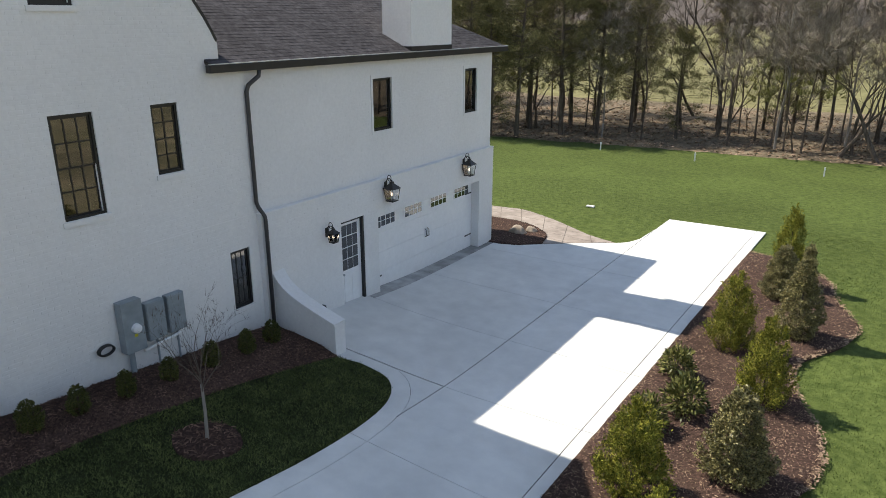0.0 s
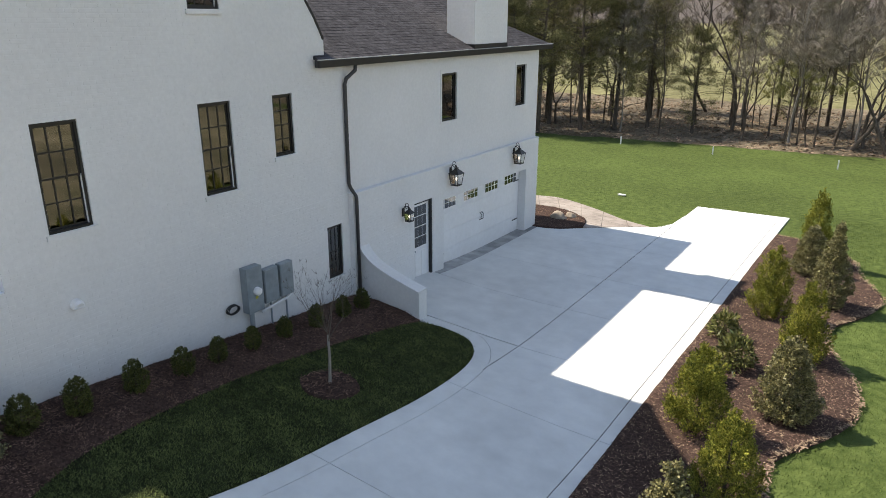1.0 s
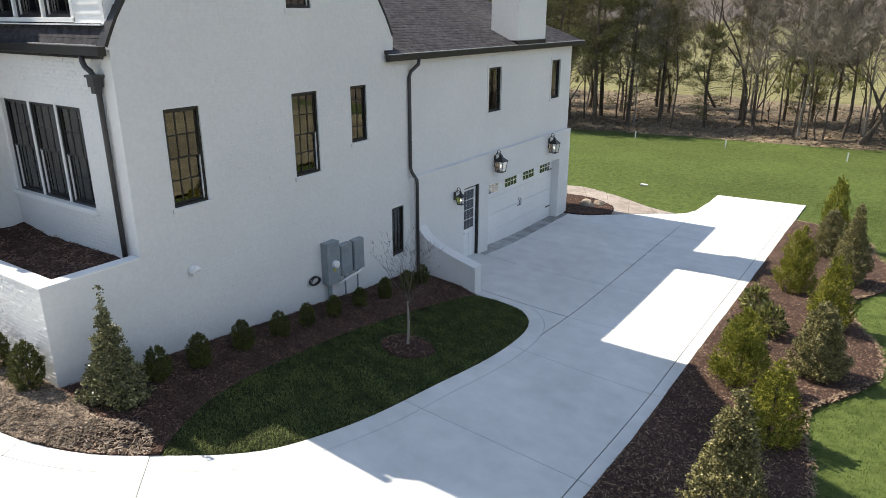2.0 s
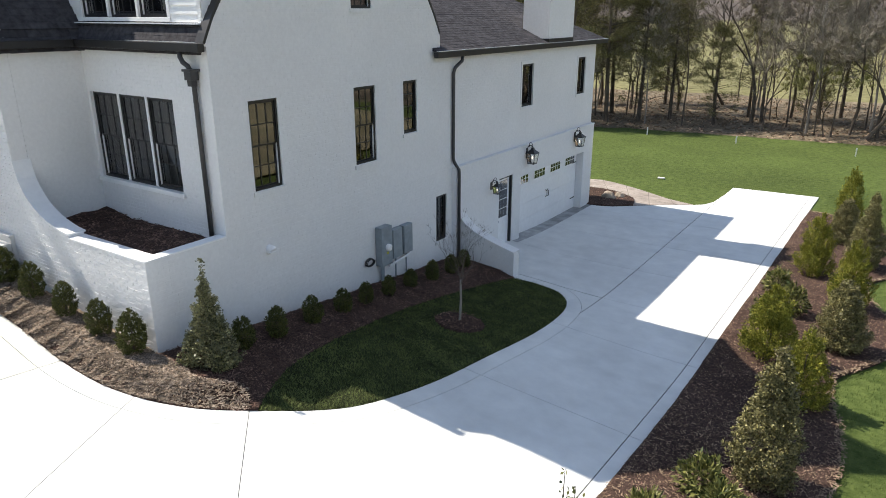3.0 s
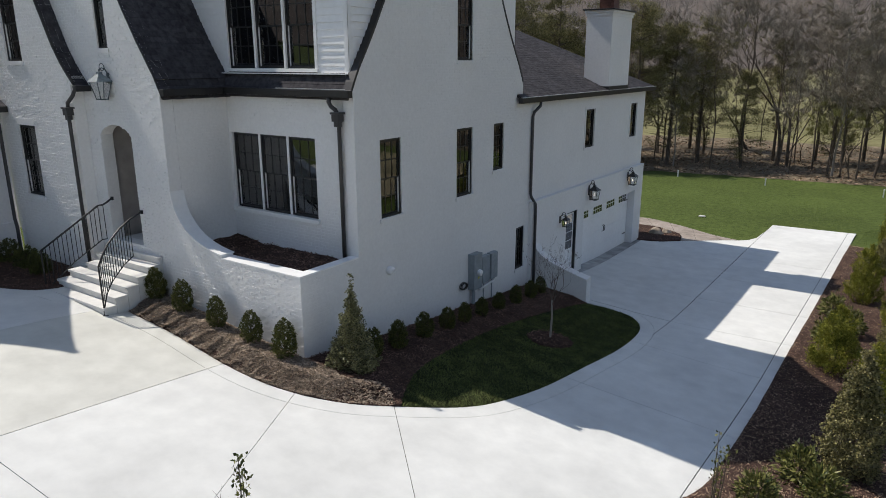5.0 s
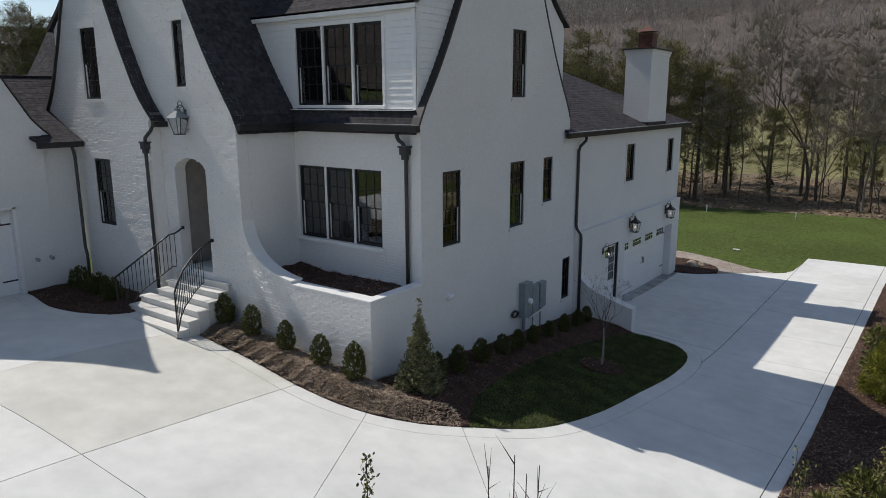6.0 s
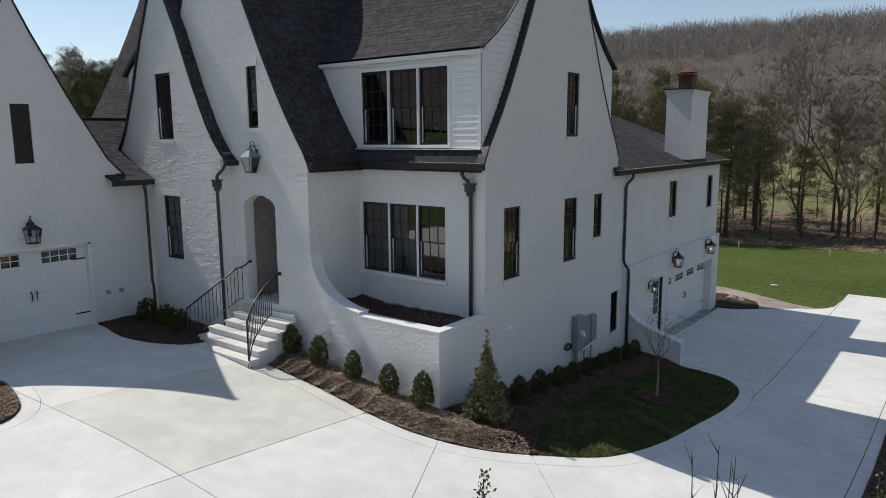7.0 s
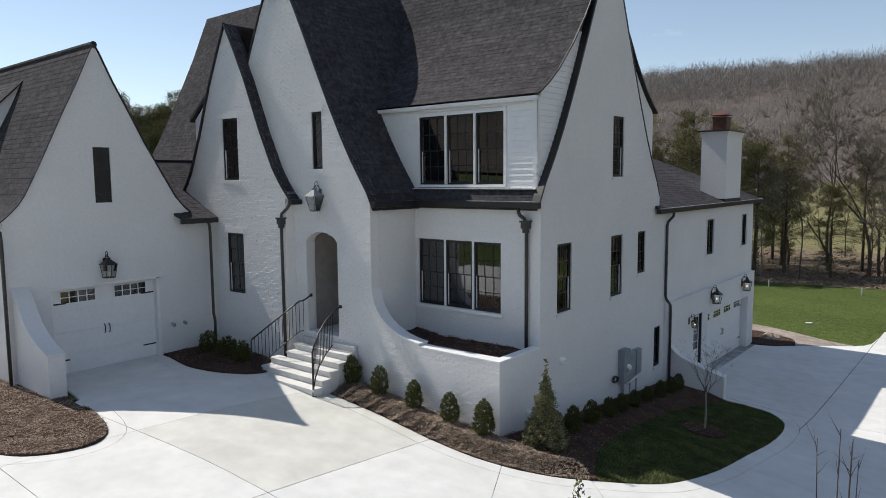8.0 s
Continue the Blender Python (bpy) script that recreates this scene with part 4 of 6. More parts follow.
# ---- doors ----
def garage_door(x, y0, y1, z0, z1, groups):
    """A white carriage door: sections with grooves, rows of small lights, strap hinges and pull handles."""
    ob = part("garage_door", boxes((x - .05, x, y0, y1, z0, z1)), TRIM, house, "white carriage-style garage door with small top lights")
    n, zt = 4, z1 - 0.06
    for i in range(n):
        a = z0 + (z1 - z0) * i / n
        b = z0 + (z1 - z0) * (i + 1) / n
        part("door_section", boxes((x, x + .012, y0 + .02, y1 - .02, a + .003, b - .003), bevel=0.003), TRIM, ob)
    w = (y1 - y0) / groups
    for g in range(groups):
        m = y0 + w * (g + 0.5)
        half = w * 0.32
        part("light_frame", boxes((x + .010, x + .024, m - half - .03, m + half + .03, zt - .33, zt + .0)), TRIM, ob)
        for c in range(4):
            for r in range(2):
                u = m - half + 2 * half * c / 4
                part("light", boxes((x + .018, x + .027, u + .014, u + half / 2 - .014, zt - .315 + r * .155, zt - .18 + r * .155)), GLASS_DARK, ob)
    for s, yy in ((1, y0 + .03), (-1, y1 - .03)):
        for h in (z0 + .42, z1 - .38):
            a, b = sorted((yy, yy + s * .36))
            part("strap_hinge", boxes((x + .012, x + .026, a, b, h - .02, h + .02), bevel=0.006), BLACK, ob)
    for s in (-1, 1):
        bm = tube(bmesh.new(), [(x + .015, (y0 + y1) / 2 + s * .06, z0 + .95 + h) for h in (0, .01)] + [(x + .07, (y0 + y1) / 2 + s * .06, z0 + .95 + h) for h in (.04, .12, .2)] + [(x + .015, (y0 + y1) / 2 + s * .06, z0 + 1.2)], 0.012, 6)
        part("pull_handle", bm, BLACK, ob)
    return ob


GLASS_DARK = surface("dark_door_light", (0.02, 0.02, 0.02), (0.03, 0.03, 0.03), 3, 1, 0.03, 0.0)
GLASS_DARK.node_tree.nodes["Principled BSDF"].inputs["IOR"].default_value = 2.0
garage_door(-10.82, 12.46, 17.34, -0.9, 1.23, 4)
garage_door(-20.97, -4.98, -2.26, 1.14, 3.40, 2)
part("door_casing", boxes((-20.97, -20.79, -5.0, -4.96, 0.9, 3.42), (-20.97, -20.775, -2.28, -2.20, 0.9, 3.45), (-20.97, -20.775, -5.02, -2.2, 3.40, 3.46)), TRIM, house)
door = part("side_door", boxes((-10.68, -10.63, 11.13, 11.86, -0.80, 1.36), bevel=0.004), TRIM, house, "white door with twelve small lights in black jambs")
for c in range(3):
    for r in range(4):
        part("light", boxes((-10.635, -10.622, 11.19 + c * .19, 11.36 + c * .19, 0.18 + r * .285, 0.44 + r * .285)), GLASS_DARK, door)
for a in (11.22, 11.50):
    part("door_panel", boxes((-10.632, -10.620, a, a + .24, -0.68, 0.06), bevel=0.005), TRIM, door)
part("door_knob", tube(bmesh.new(), [(-10.63, 11.17, 0.1), (-10.57, 11.17, 0.1)], [0.02, 0.03], 8), STEEL, door)
part("door_frame", boxes((-10.72, -10.555, 11.86, 11.915, -0.84, 1.415), (-10.72, -10.60, 11.105, 11.13, -0.84, 1.415), (-10.72, -10.60, 11.13, 11.86, 1.36, 1.415)), BLACK, door)
part("threshold", boxes((-10.72, -10.555, 11.105, 11.86, -0.86, -0.79)), BLACK, door)

# porch
part("porch_wall", boxes((-17.0, -15.4, 1.3, 1.4, 1.5, 5.0), (-17.05, -16.95, 0.08, 1.3, 1.5, 5.0), (-15.45, -15.35, 0.08, 1.3, 1.5, 5.0), (-17.0, -15.4, 0.08, 1.3, 4.85, 4.95)), TAUPE, house)
part("front_door", boxes((-16.75, -15.75, 1.24, 1.3, 2.1, 4.3), bevel=0.01), BLACK, house)

# ---- chimney ----
chimney = part("chimney", boxes((-11.42, -10.52, 13.92, 15.72, 5.135, 7.52)), WHITE, house, "white painted brick chimney")
lay_bricks(chimney, east(-10.52), lambda z: 13.92, lambda z: 15.72, [5.15, 7.5], [])
lay_bricks(chimney, south(13.92), lambda z: -11.42, lambda z: -10.52, [5.15, 7.5], [])
part("corbel", boxes((-11.45, -10.49, 13.89, 15.75, 7.52, 7.62), (-11.48, -10.46, 13.86, 15.78, 7.62, 7.70)), WHITE, chimney)
part("cap", boxes((-11.53, -10.41, 13.81, 15.83, 7.70, 7.745), bevel=0.008), METAL, chimney)
part("flue", boxes((-11.27, -10.72, 14.50, 15.05, 7.745, 7.80), (-11.24, -10.75, 14.53, 15.02, 7.80, 8.22), (-11.27, -10.72, 14.50, 15.05, 8.22, 8.27)), COPPER, chimney, "brown copper flue pot")
bm = bmesh.new()
bmesh.ops.create_cone(bm, segments=4, radius1=0.46, radius2=0.03, depth=0.22, cap_ends=True, matrix=pose(-10.995, 14.775, 8.44, 0, 0, 45))
part("flue_hood", bm, COPPER, chimney)
part("flashing", boxes((-11.43, -10.505, 13.905, 15.735, 5.14, 5.27)), METAL, chimney)

# ---- gutters and downspouts ----
def gutter(*size):
    ob = part("gutter", boxes(size, bevel=0.012), METAL, house, "black metal gutter")
    return ob


gutter(-10.60, -10.47, 7.84, 18.78, 4.99, 5.13)
gutter(-15.6, -10.62, 18.66, 18.78, 4.99, 5.13)
part("drip_edge", boxes((-10.53, -10.462, 7.85, 18.77, 5.136, 5.152)), DRIP, house, "silvery drip edge along the gutter")
part("drip_edge", boxes((-12.6, -10.70, 1.215, 1.245, 5.556, 5.566)), DRIP, house)
gutter(-14.33, -14.20, -0.26, 1.19, 5.41, 5.55)
gutter(-14.32, -10.60, 1.20, 1.33, 5.41, 5.55)
gutter(-17.05, -16.91, -0.57, -0.22, 5.45, 5.58)
gutter(-20.50, -20.37, -1.64, -0.51, 4.88, 5.03)


def spout(points, head=None, r=0.042, label="dark grey metal downspout"):
    ob = part("downspout", tube(bmesh.new(), points, r, 10), BRONZE, house, label, smooth=True)
    if head:
        x, y, z = head
        part("conductor_head", boxes((x - .09, x + .09, y - .08, y + .08, z + .02, z + .16), (x - .115, x + .115, y - .1, y + .1, z + .16, z + .20), (x - .06, x + .06, y - .055, y + .055, z - .08, z + .02), bevel=0.008), BRONZE, ob)
    return ob


spout([(-10.52, 9.0, 5.0), (-10.52, 8.98, 4.88), (-10.60, 8.78, 4.72), (-10.62, 8.74, 4.6), (-10.62, 8.74, 2.42), (-10.60, 8.76, 2.32), (-10.49, 8.82, 2.12), (-10.48, 8.82, 2.0), (-10.48, 8.82, -0.75)])
spout([(-11.16, 1.26, 5.42), (-11.16, 1.26, 5.32), (-11.12, 1.27, 5.24), (-11.03, 1.29, 5.18), (-11.0, 1.33, 5.08), (-11.0, 1.35, 4.9), (-11.0, 1.36, 2.1)], (-11.0, 1.32, 4.93))
spout([(-17.04, -0.54, 5.47), (-17.12, -0.55, 5.36), (-17.34, -0.57, 5.2), (-17.37, -0.57, 5.05), (-17.37, -0.56, 0.9)], (-17.37, -0.57, 4.91))
spout([(-20.43, -0.80, 4.90), (-20.45, -0.76, 4.75), (-20.50, -0.72, 4.6), (-20.50, -0.72, 2.2), (-20.44, -0.72, 2.0), (-20.44, -0.72, 0.9)])
spout([(-20.66, -6.06, 4.95), (-20.70, -6.03, 4.7), (-20.72, -6.03, 1.0)])

# ---- front steps ----
steps = thing("front_steps", "pale cast-stone entry steps with square nosings", "steps")
for i in range(7):
    y0, y1 = -1.66 + 0.27 * i, -1.66 + 0.27 * (i + 1) + (0.02 if i < 6 else 1.0)
    z = 1.18 + 0.153 * i
    x0, x1 = (-17.30 if y1 < -0.66 else -16.98), -14.96
    if y1 > -0.2 and i < 6:
        y1 = -0.205
    if i == 6:
        x0, x1, y0 = -16.81, -15.63, -0.19
    part("step", boxes((x0, x1, y0 + 0.03, y1, z - 0.55, z - 0.05), (x0 - (.012 if i < 6 else 0), x1 + (.012 if i < 6 else 0), y0, y1, z - 0.05, z)), STEP, steps)


def railing(line, label):
    """A wrought rail along a line of points: hand bar, bottom bar, balusters, newel and wall bracket."""
    ob = thing("stair_railing", label, "railing", group="stair railings")
    pts = [Vector(p) for p in line]
    foot = pts[0]
    part("top_rail", tube(bmesh.new(), pts, 0.021, 8), METAL, ob, smooth=True)
    run = [p for p in pts if p.y < -0.32]
    low = [p - Vector((0, 0, 0.80 if i else 0.92)) for i, p in enumerate(run)]
    part("bottom_rail", tube(bmesh.new(), low, 0.013, 6), METAL, ob)
    total = sum((b - a).length for a, b in zip(run, run[1:]))
    n, s = 15, 0.0
    for a, b, c, d in zip(run, run[1:], low, low[1:]):
        e = s + (b - a).length
        for i in range(1, n + 1):
            v = total * i / n
            if s < v <= e + 1e-6:
                t = (v - s) / (e - s)
                part("baluster", tube(bmesh.new(), [c.lerp(d, t), a.lerp(b, t)], 0.0085, 5), METAL, ob)
        s = e
    ground_z = land(foot.x, foot.y) - 0.01
    part("newel", tube(bmesh.new(), [(foot.x, foot.y, ground_z), foot], 0.019, 8), METAL, ob)
    part("base_plate", boxes((foot.x - .05, foot.x + .05, foot.y - .05, foot.y + .05, ground_z, ground_z + .015)), METAL, ob)
    part("wall_bracket", boxes((pts[-1].x - .035, pts[-1].x + .035, pts[-1].y - .02, pts[-1].y + .02, pts[-1].z - .05, pts[-1].z + .03), bevel=0.006), METAL, ob)
    return ob


railing([(-14.99, -1.62, 2.06), (-15.05, -1.48, 2.25), (-15.14, -1.30, 2.43), (-15.22, -1.10, 2.56), (-15.31, -0.90, 2.67), (-15.42, -0.60, 2.79), (-15.51, -0.24, 2.90)], "black wrought-iron stair railing curving in to the entry")
railing([(-17.44, -1.58, 2.01), (-17.18, -1.0, 2.46), (-16.86, -0.46, 2.92), (-16.80, -0.38, 2.93), (-16.74, -0.32, 2.98), (-16.66, -0.22, 3.08)], "black wrought-iron stair railing beside the entry arch")

# ---- lanterns ----
def lantern(at, face, h, mat, label, glow=True, wide=0.38, roof_mat=None):
    """A wall lantern: back plate, bracket, tapered glazed cage, hipped roof, candle. face: degrees that its front turns."""
    ob = thing("wall_lantern", label, "lantern", group="wall lanterns")
    ob.matrix_world = pose(*at, 0, 0, face)
    w = h * wide
    part("back_plate", boxes((-.05, .05, -.012, 0.012, (h * .18 if roof_mat else -h * .15), h * .35), bevel=0.006), mat, ob)
    part("bracket", tube(bmesh.new(), [(0, 0, h * .30), (0, -.06, h * .46), (0, -.13, h * .48), (0, -.19, h * .40)], 0.012, 6), mat, ob)
    part("scroll", tube(bmesh.new(), [(0, -.12 + .055 * math.cos(k * .55), h * .50 + .075 * math.sin(k * .55)) for k in range(13)], 0.009, 6), mat, ob)
    c = -.19
    bm = bmesh.new()
    bmesh.ops.create_cone(bm, segments=4, radius1=w * .95, radius2=w * .50, depth=h * .12, cap_ends=True, matrix=pose(0, c, h * .18, 0, 0, 45))
    bmesh.ops.create_cone(bm, segments=4, radius1=w * .50, radius2=w * .20, depth=h * .08, cap_ends=True, matrix=pose(0, c, h * .281, 0, 0, 45))
    box(bm, -w * .16, w * .16, c - w * .16, c + w * .16, h * .31, h * .38)
    part("roof", bm, roof_mat or mat, ob)
    part("finial", tube(bmesh.new(), [(0, c, h * .38), (0, c, h * .42), (0, c, h * .46)], [0.012, 0.022, 0.006], 8), mat, ob)
    top, low = w * .58, w * (.42 if glow or not roof_mat else .30)
    for sx in (-1, 1):
        for sy in (-1, 1):
            part("cage_bar", tube(bmesh.new(), [(sx * top, c + sy * top, h * .13), (sx * low, c + sy * low, -h * .34)], 0.009, 4), mat, ob)
    for k in range(4):
        a = radians(90 * k)
        ca, sa = round(math.cos(a)), round(math.sin(a))
        turn = lambda x, y, z: (x * ca - y * sa, c + x * sa + y * ca, z)
        v = [turn(-low, -low, -h * .34), turn(low, -low, -h * .34), turn(top, -top, h * .12), turn(-top, -top, h * .12)]
        part("glass", (v, [(0, 1, 2, 3)]), LAMP_GLASS, ob)
    part("base", boxes((-low - .012, low + .012, c - low - .012, c + low + .012, -h * .37, -h * .34), bevel=0.004), mat, ob)
    part("candle", tube(bmesh.new(), [(0, c, -h * .34), (0, c, -h * .16)], 0.014, 8), TRIM, ob)
    if glow:
        part("bulb", tube(bmesh.new(), [(0, c, -h * .16), (0, c, -h * .11), (0, c, -h * .03)], [0.012, 0.022, 0.004], 8), FLAME, ob)
    return ob


lantern((-10.53, 12.78, 1.86), 90, 0.66, METAL, "black metal wall lantern with lit bulb above the garage")
lantern((-10.53, 16.42, 1.84), 90, 0.66, METAL, "black metal wall lantern with lit bulb above the garage")
lantern((-10.53, 10.62, 1.28), 90, 0.44, METAL, "small black wall lantern with lit bulb beside the door")
lantern((-20.79, -3.64, 3.86), 90, 0.70, METAL, "black metal wall lantern above the garage door", glow=False)
VERDIGRIS = surface("weathered_copper", (0.045, 0.055, 0.06), (0.12, 0.145, 0.155), 12, 3, 0.5, 0.1, 0.002, metal=0.3)
lantern((-16.2, -0.21, 5.58), 0, 0.78, VERDIGRIS, "large weathered copper lantern above the entry arch", False, 0.36, surface("grey_lantern_roof", (0.13, 0.16, 0.17), (0.22, 0.26, 0.27), 12, 3, 0.65, 0.1, 0.002))

# ---- meters and pipes on the gable wall ----
meter = thing("meter_box", "tall grey steel electric meter box with round meter", "meter box", bm=boxes((-10.665, -10.47, 5.52, 5.91, 0.42, 1.36), bevel=0.012), mat=STEEL)
part("meter", tube(bmesh.new(), [(-10.47, 5.74, 0.86), (-10.40, 5.74, 0.86), (-10.38, 5.74, 0.86)], [0.085, 0.08, 0.05], 16), TRIM, meter, "round white-rimmed meter")
part("seal_tag", boxes((-10.47, -10.462, 5.70, 5.76, 0.70, 0.75)), leaf_material("yellow_tag", (0.5, 0.45, 0.02), (0.6, 0.55, 0.03)), meter)
part("conduit", tube(bmesh.new(), [(-10.58, 5.66, 0.42), (-10.58, 5.66, -0.4)], 0.05, 10), STEEL, meter)
for y0, y1 in ((6.00, 6.37), (6.43, 6.78)):
    panel = thing("disconnect_box", "grey steel disconnect box on the white wall", "electric box", bm=boxes((-10.665, -10.53, y0, y1, 0.47, 1.19), bevel=0.012), mat=STEEL, group="disconnect boxes")
    part("lid", boxes((-10.53, -10.515, y0 + .012, y1 - .012, 0.485, 1.175), bevel=0.005), STEEL, panel)
    part("conduit", tube(bmesh.new(), [(-10.6, (y0 + y1) / 2, 0.47), (-10.6, (y0 + y1) / 2, -0.4)], 0.02, 8), STEEL, panel)
thing("conduit_run", "grey pipe elbow run under the boxes", "conduit", bm=tube(bmesh.new(), [(-10.56, 5.9, 0.33), (-10.56, 6.2, 0.36), (-10.56, 6.6, 0.40), (-10.56, 6.72, 0.47)], 0.03, 8), mat=TRIM, smooth=True)
thing("cable_coil", "coil of black cable hung on the wall", "cable", bm=tube(bmesh.new(), [(-10.64 + .0012 * k, 5.24 + (.135 + .012 * math.sin(k * .21)) * math.cos(k * .42), 0.60 + (.085 + .008 * math.cos(k * .17)) * math.sin(k * .42)) for k in range(62)], 0.011, 6), mat=BLACK, smooth=True)
vent = thing("vent_hood", "small round white vent hood on the wall", "vent", bm=tube(bmesh.new(), [(-10.66, 2.36, 1.74), (-10.56, 2.36, 1.74), (-10.54, 2.36, 1.73)], [0.095, 0.085, 0.06], 14), mat=TRIM)
part("flap", boxes((-10.60, -10.535, 2.28, 2.44, 1.70, 1.712)), TRIM, vent)
thing("cleanout_pipe", "white bent pipe rising beside the wall", "pipe", bm=tube(bmesh.new(), [(-10.45, 0.85, 0.3), (-10.45, 0.85, 0.80), (-10.48, 0.85, 0.87), (-10.56, 0.85, 0.90), (-10.66, 0.85, 0.90)], 0.05, 10), mat=TRIM, smooth=True)
for y, z in ((10.35, -0.38), (9.6, -0.3)):
    thing("hose_tap", "small bronze tap on the white wall", "tap", bm=tube(bmesh.new(), [(-10.54, y, z), (-10.46, y, z), (-10.44, y, z - .05)], 0.025, 8), mat=BRONZE, group="wall taps")
for y in (-1.85, -1.5):
    thing("soffit_spotlight", "small grey spotlight fixed to the garage wall", "spotlight", bm=tube(bmesh.new(), [(-20.8, y, 2.05), (-20.70, y, 2.03), (-20.66, y, 2.0)], [0.04, 0.05, 0.03], 8), mat=STEEL, group="wall spotlights")

# ---- beds, lawn and path ----
LAWN_LINE = smooth_line([(-8.46, -0.07), (-8.83, 0.55), (-9.15, 1.3), (-9.33, 2.2), (-9.42, 3.6), (-9.42, 5.0), (-9.28, 6.5), (-9.08, 7.8), (-8.92, 8.6), (-8.80, 8.93)], 4)
k = min(range(len(EDGE_HOUSE)), key=lambda i: math.hypot(EDGE_HOUSE[i][0] + 8.46, EDGE_HOUSE[i][1] + 0.07))
LAWN = EDGE_HOUSE[:k + 1] + LAWN_LINE[1:]
BED_FRONT = LAWN_LINE[::-1] + EDGE_HOUSE[k + 1:] + [(-14.95, -0.25), (-10.64, -0.25), (-10.64, 8.93)]
BED_STEPS = [(-17.10, -1.5)] + smooth_line([(-17.32, -1.86), (-18.05, -2.24), (-19.1, -2.41), (-20.4, -2.21)], 4) + [(-20.78, -2.18), (-20.78, -0.5), (-17.10, -0.5)]
BED_ISLAND = [(-18.45, -5.5)] + smooth_line([(-18.4, -5.63), (-17.4, -5.59), (-16.1, -5.89), (-15.56, -6.4), (-15.74, -7.14), (-16.4, -7.67), (-17.8, -7.89), (-20, -8.09)], 4) + [(-25.9, -8.19), (-25.9, -5.97), (-20.8, -5.97), (-20.8, -5.5)]
SCALLOP = smooth_line([(-3.34, 21.6), (-2.4, 21.3), (-1.5, 20.7), (-0.95, 19.9), (-0.75, 18.8), (-0.25, 17.6), (-0.12, 16.9), (-0.4, 15.8), (-1.0, 14.6), (-1.02, 13.6), (-0.72, 12.7), (-0.28, 11.6), (-0.27, 10.4), (-0.65, 9.4),
                       (-1.24, 8.3), (-1.2, 7.2), (-1.0, 6.4), (-0.88, 5.0), (-1.05, 3.4), (-0.9, 1.0), (-0.8, -3.0), (-1.0, -8.0)], 4)
BED_RIGHT = [p for p in EDGE_BED if p[1] < 21.4][::1] + SCALLOP + [(-2, -14), (-8.2, -14), (-8.2, -9.0)]
BED_CORNER = smooth_line([(-11.9, 20.5), (-10.53, 20.52), (-9.35, 19.75), (-9.02, 18.75)], 4) + [(-9.6, 18.22), (-10.1, 18.02), (-10.6, 17.98), (-10.7, 18.3), (-12, 18.3)]
PATH_EDGE = smooth_line([(-18, 21.5), (-12.6, 21.95), (-11.4, 22.1), (-9.78, 21.45), (-8.2, 20.53), (-7.12, 20.17)], 4)
PATH_OUT = PATH_EDGE + [(-7.62, 19.87), (-8.3, 19.32), (-9.0, 18.76)] + smooth_line([(-9.35, 19.77), (-10.53, 20.54), (-11.9, 20.52), (-18, 20.3)], 4)


HOUSE_RIM = EDGE_HOUSE[k + 1:] + LAWN_LINE


def heap(x, y):
    """The mulch between drive or lawn and the house wall is banked up."""
    if x > -8.6 or x < -15.2 or y > 9.1 or y < -1.5:
        return 0.0
    d = min((x - a) ** 2 + (y - b) ** 2 for a, b in HOUSE_RIM) ** 0.5
    return (0.17 - 0.09 * ease(0.2, 1.6, y)) * ease(0.08, 0.5, d) * (1 - 0.25 * ease(-0.6, -0.25, y) * (x < -10.6)) - 0.035 * (1 - ease(0.08, 0.25, d))


FRONT_STRAW = [(-14.9, -1.15), (-13.4, -1.15), (-11.7, -1.275), (-10.6, -1.235), (-9.83, -1.04), (-9.1, -0.65), (-8.55, -0.15), (-8.9, 0.15), (-9.5, -0.3), (-10.2, -0.27), (-14.9, -0.27)]


def mounded(poly, rise=0.05, lumps=0.05):
    bank = heap if poly is BED_FRONT or poly is FRONT_STRAW else lambda x, y: 0.0
    return lambda x, y: land(x, y) + bank(x, y) + 0.012 + rise * 0.5 + lumps * noise.noise((x * 2.3, y * 2.3, 1)) * 0.6 + lumps * 0.4 * noise.noise((x * 9, y * 9, 2))


def chips(poly, n, size, mats, rise, seed, parent, thin=None):
    """Loose bark chips lying every way on a bed."""
    r = random.Random(seed)
    xs, ys = [p[0] for p in poly], [p[1] for p in poly]
    lists = [([], []) for _ in mats]
    height = mounded(poly, rise)
    tries = 0
    while n and tries < 400000:
        tries += 1
        x, y = r.uniform(min(xs), max(xs)), r.uniform(min(ys), max(ys))
        if not inside(x, y, poly) or (thin and r.random() < thin(x, y)):
            continue
        n -= 1
        verts, faces = lists[0 if r.random() < 0.88 or len(mats) == 1 else 1]
        a, l, w = r.uniform(0, 6.3), size * r.uniform(0.5, 1.6), size * r.uniform(0.15, 0.4)
        ca, sa, t1, t2 = math.cos(a), math.sin(a), r.uniform(-0.35, 0.35), r.uniform(-0.5, 0.5)
        z = height(x, y) + r.uniform(0.004, 0.02)
        q = len(verts)
        for u, v in ((-l, -w), (l, -w), (l, w), (-l, w)):
            verts.append((x + u * ca - v * sa, y + u * sa + v * ca, z + u * t1 + v * t2))
        faces.append((q, q + 1, q + 2, q + 3))
    for (verts, faces), m in zip(lists, mats):
        if verts:
            part("bark_chip_scatter", (verts, faces), m, parent, kind="stuff")


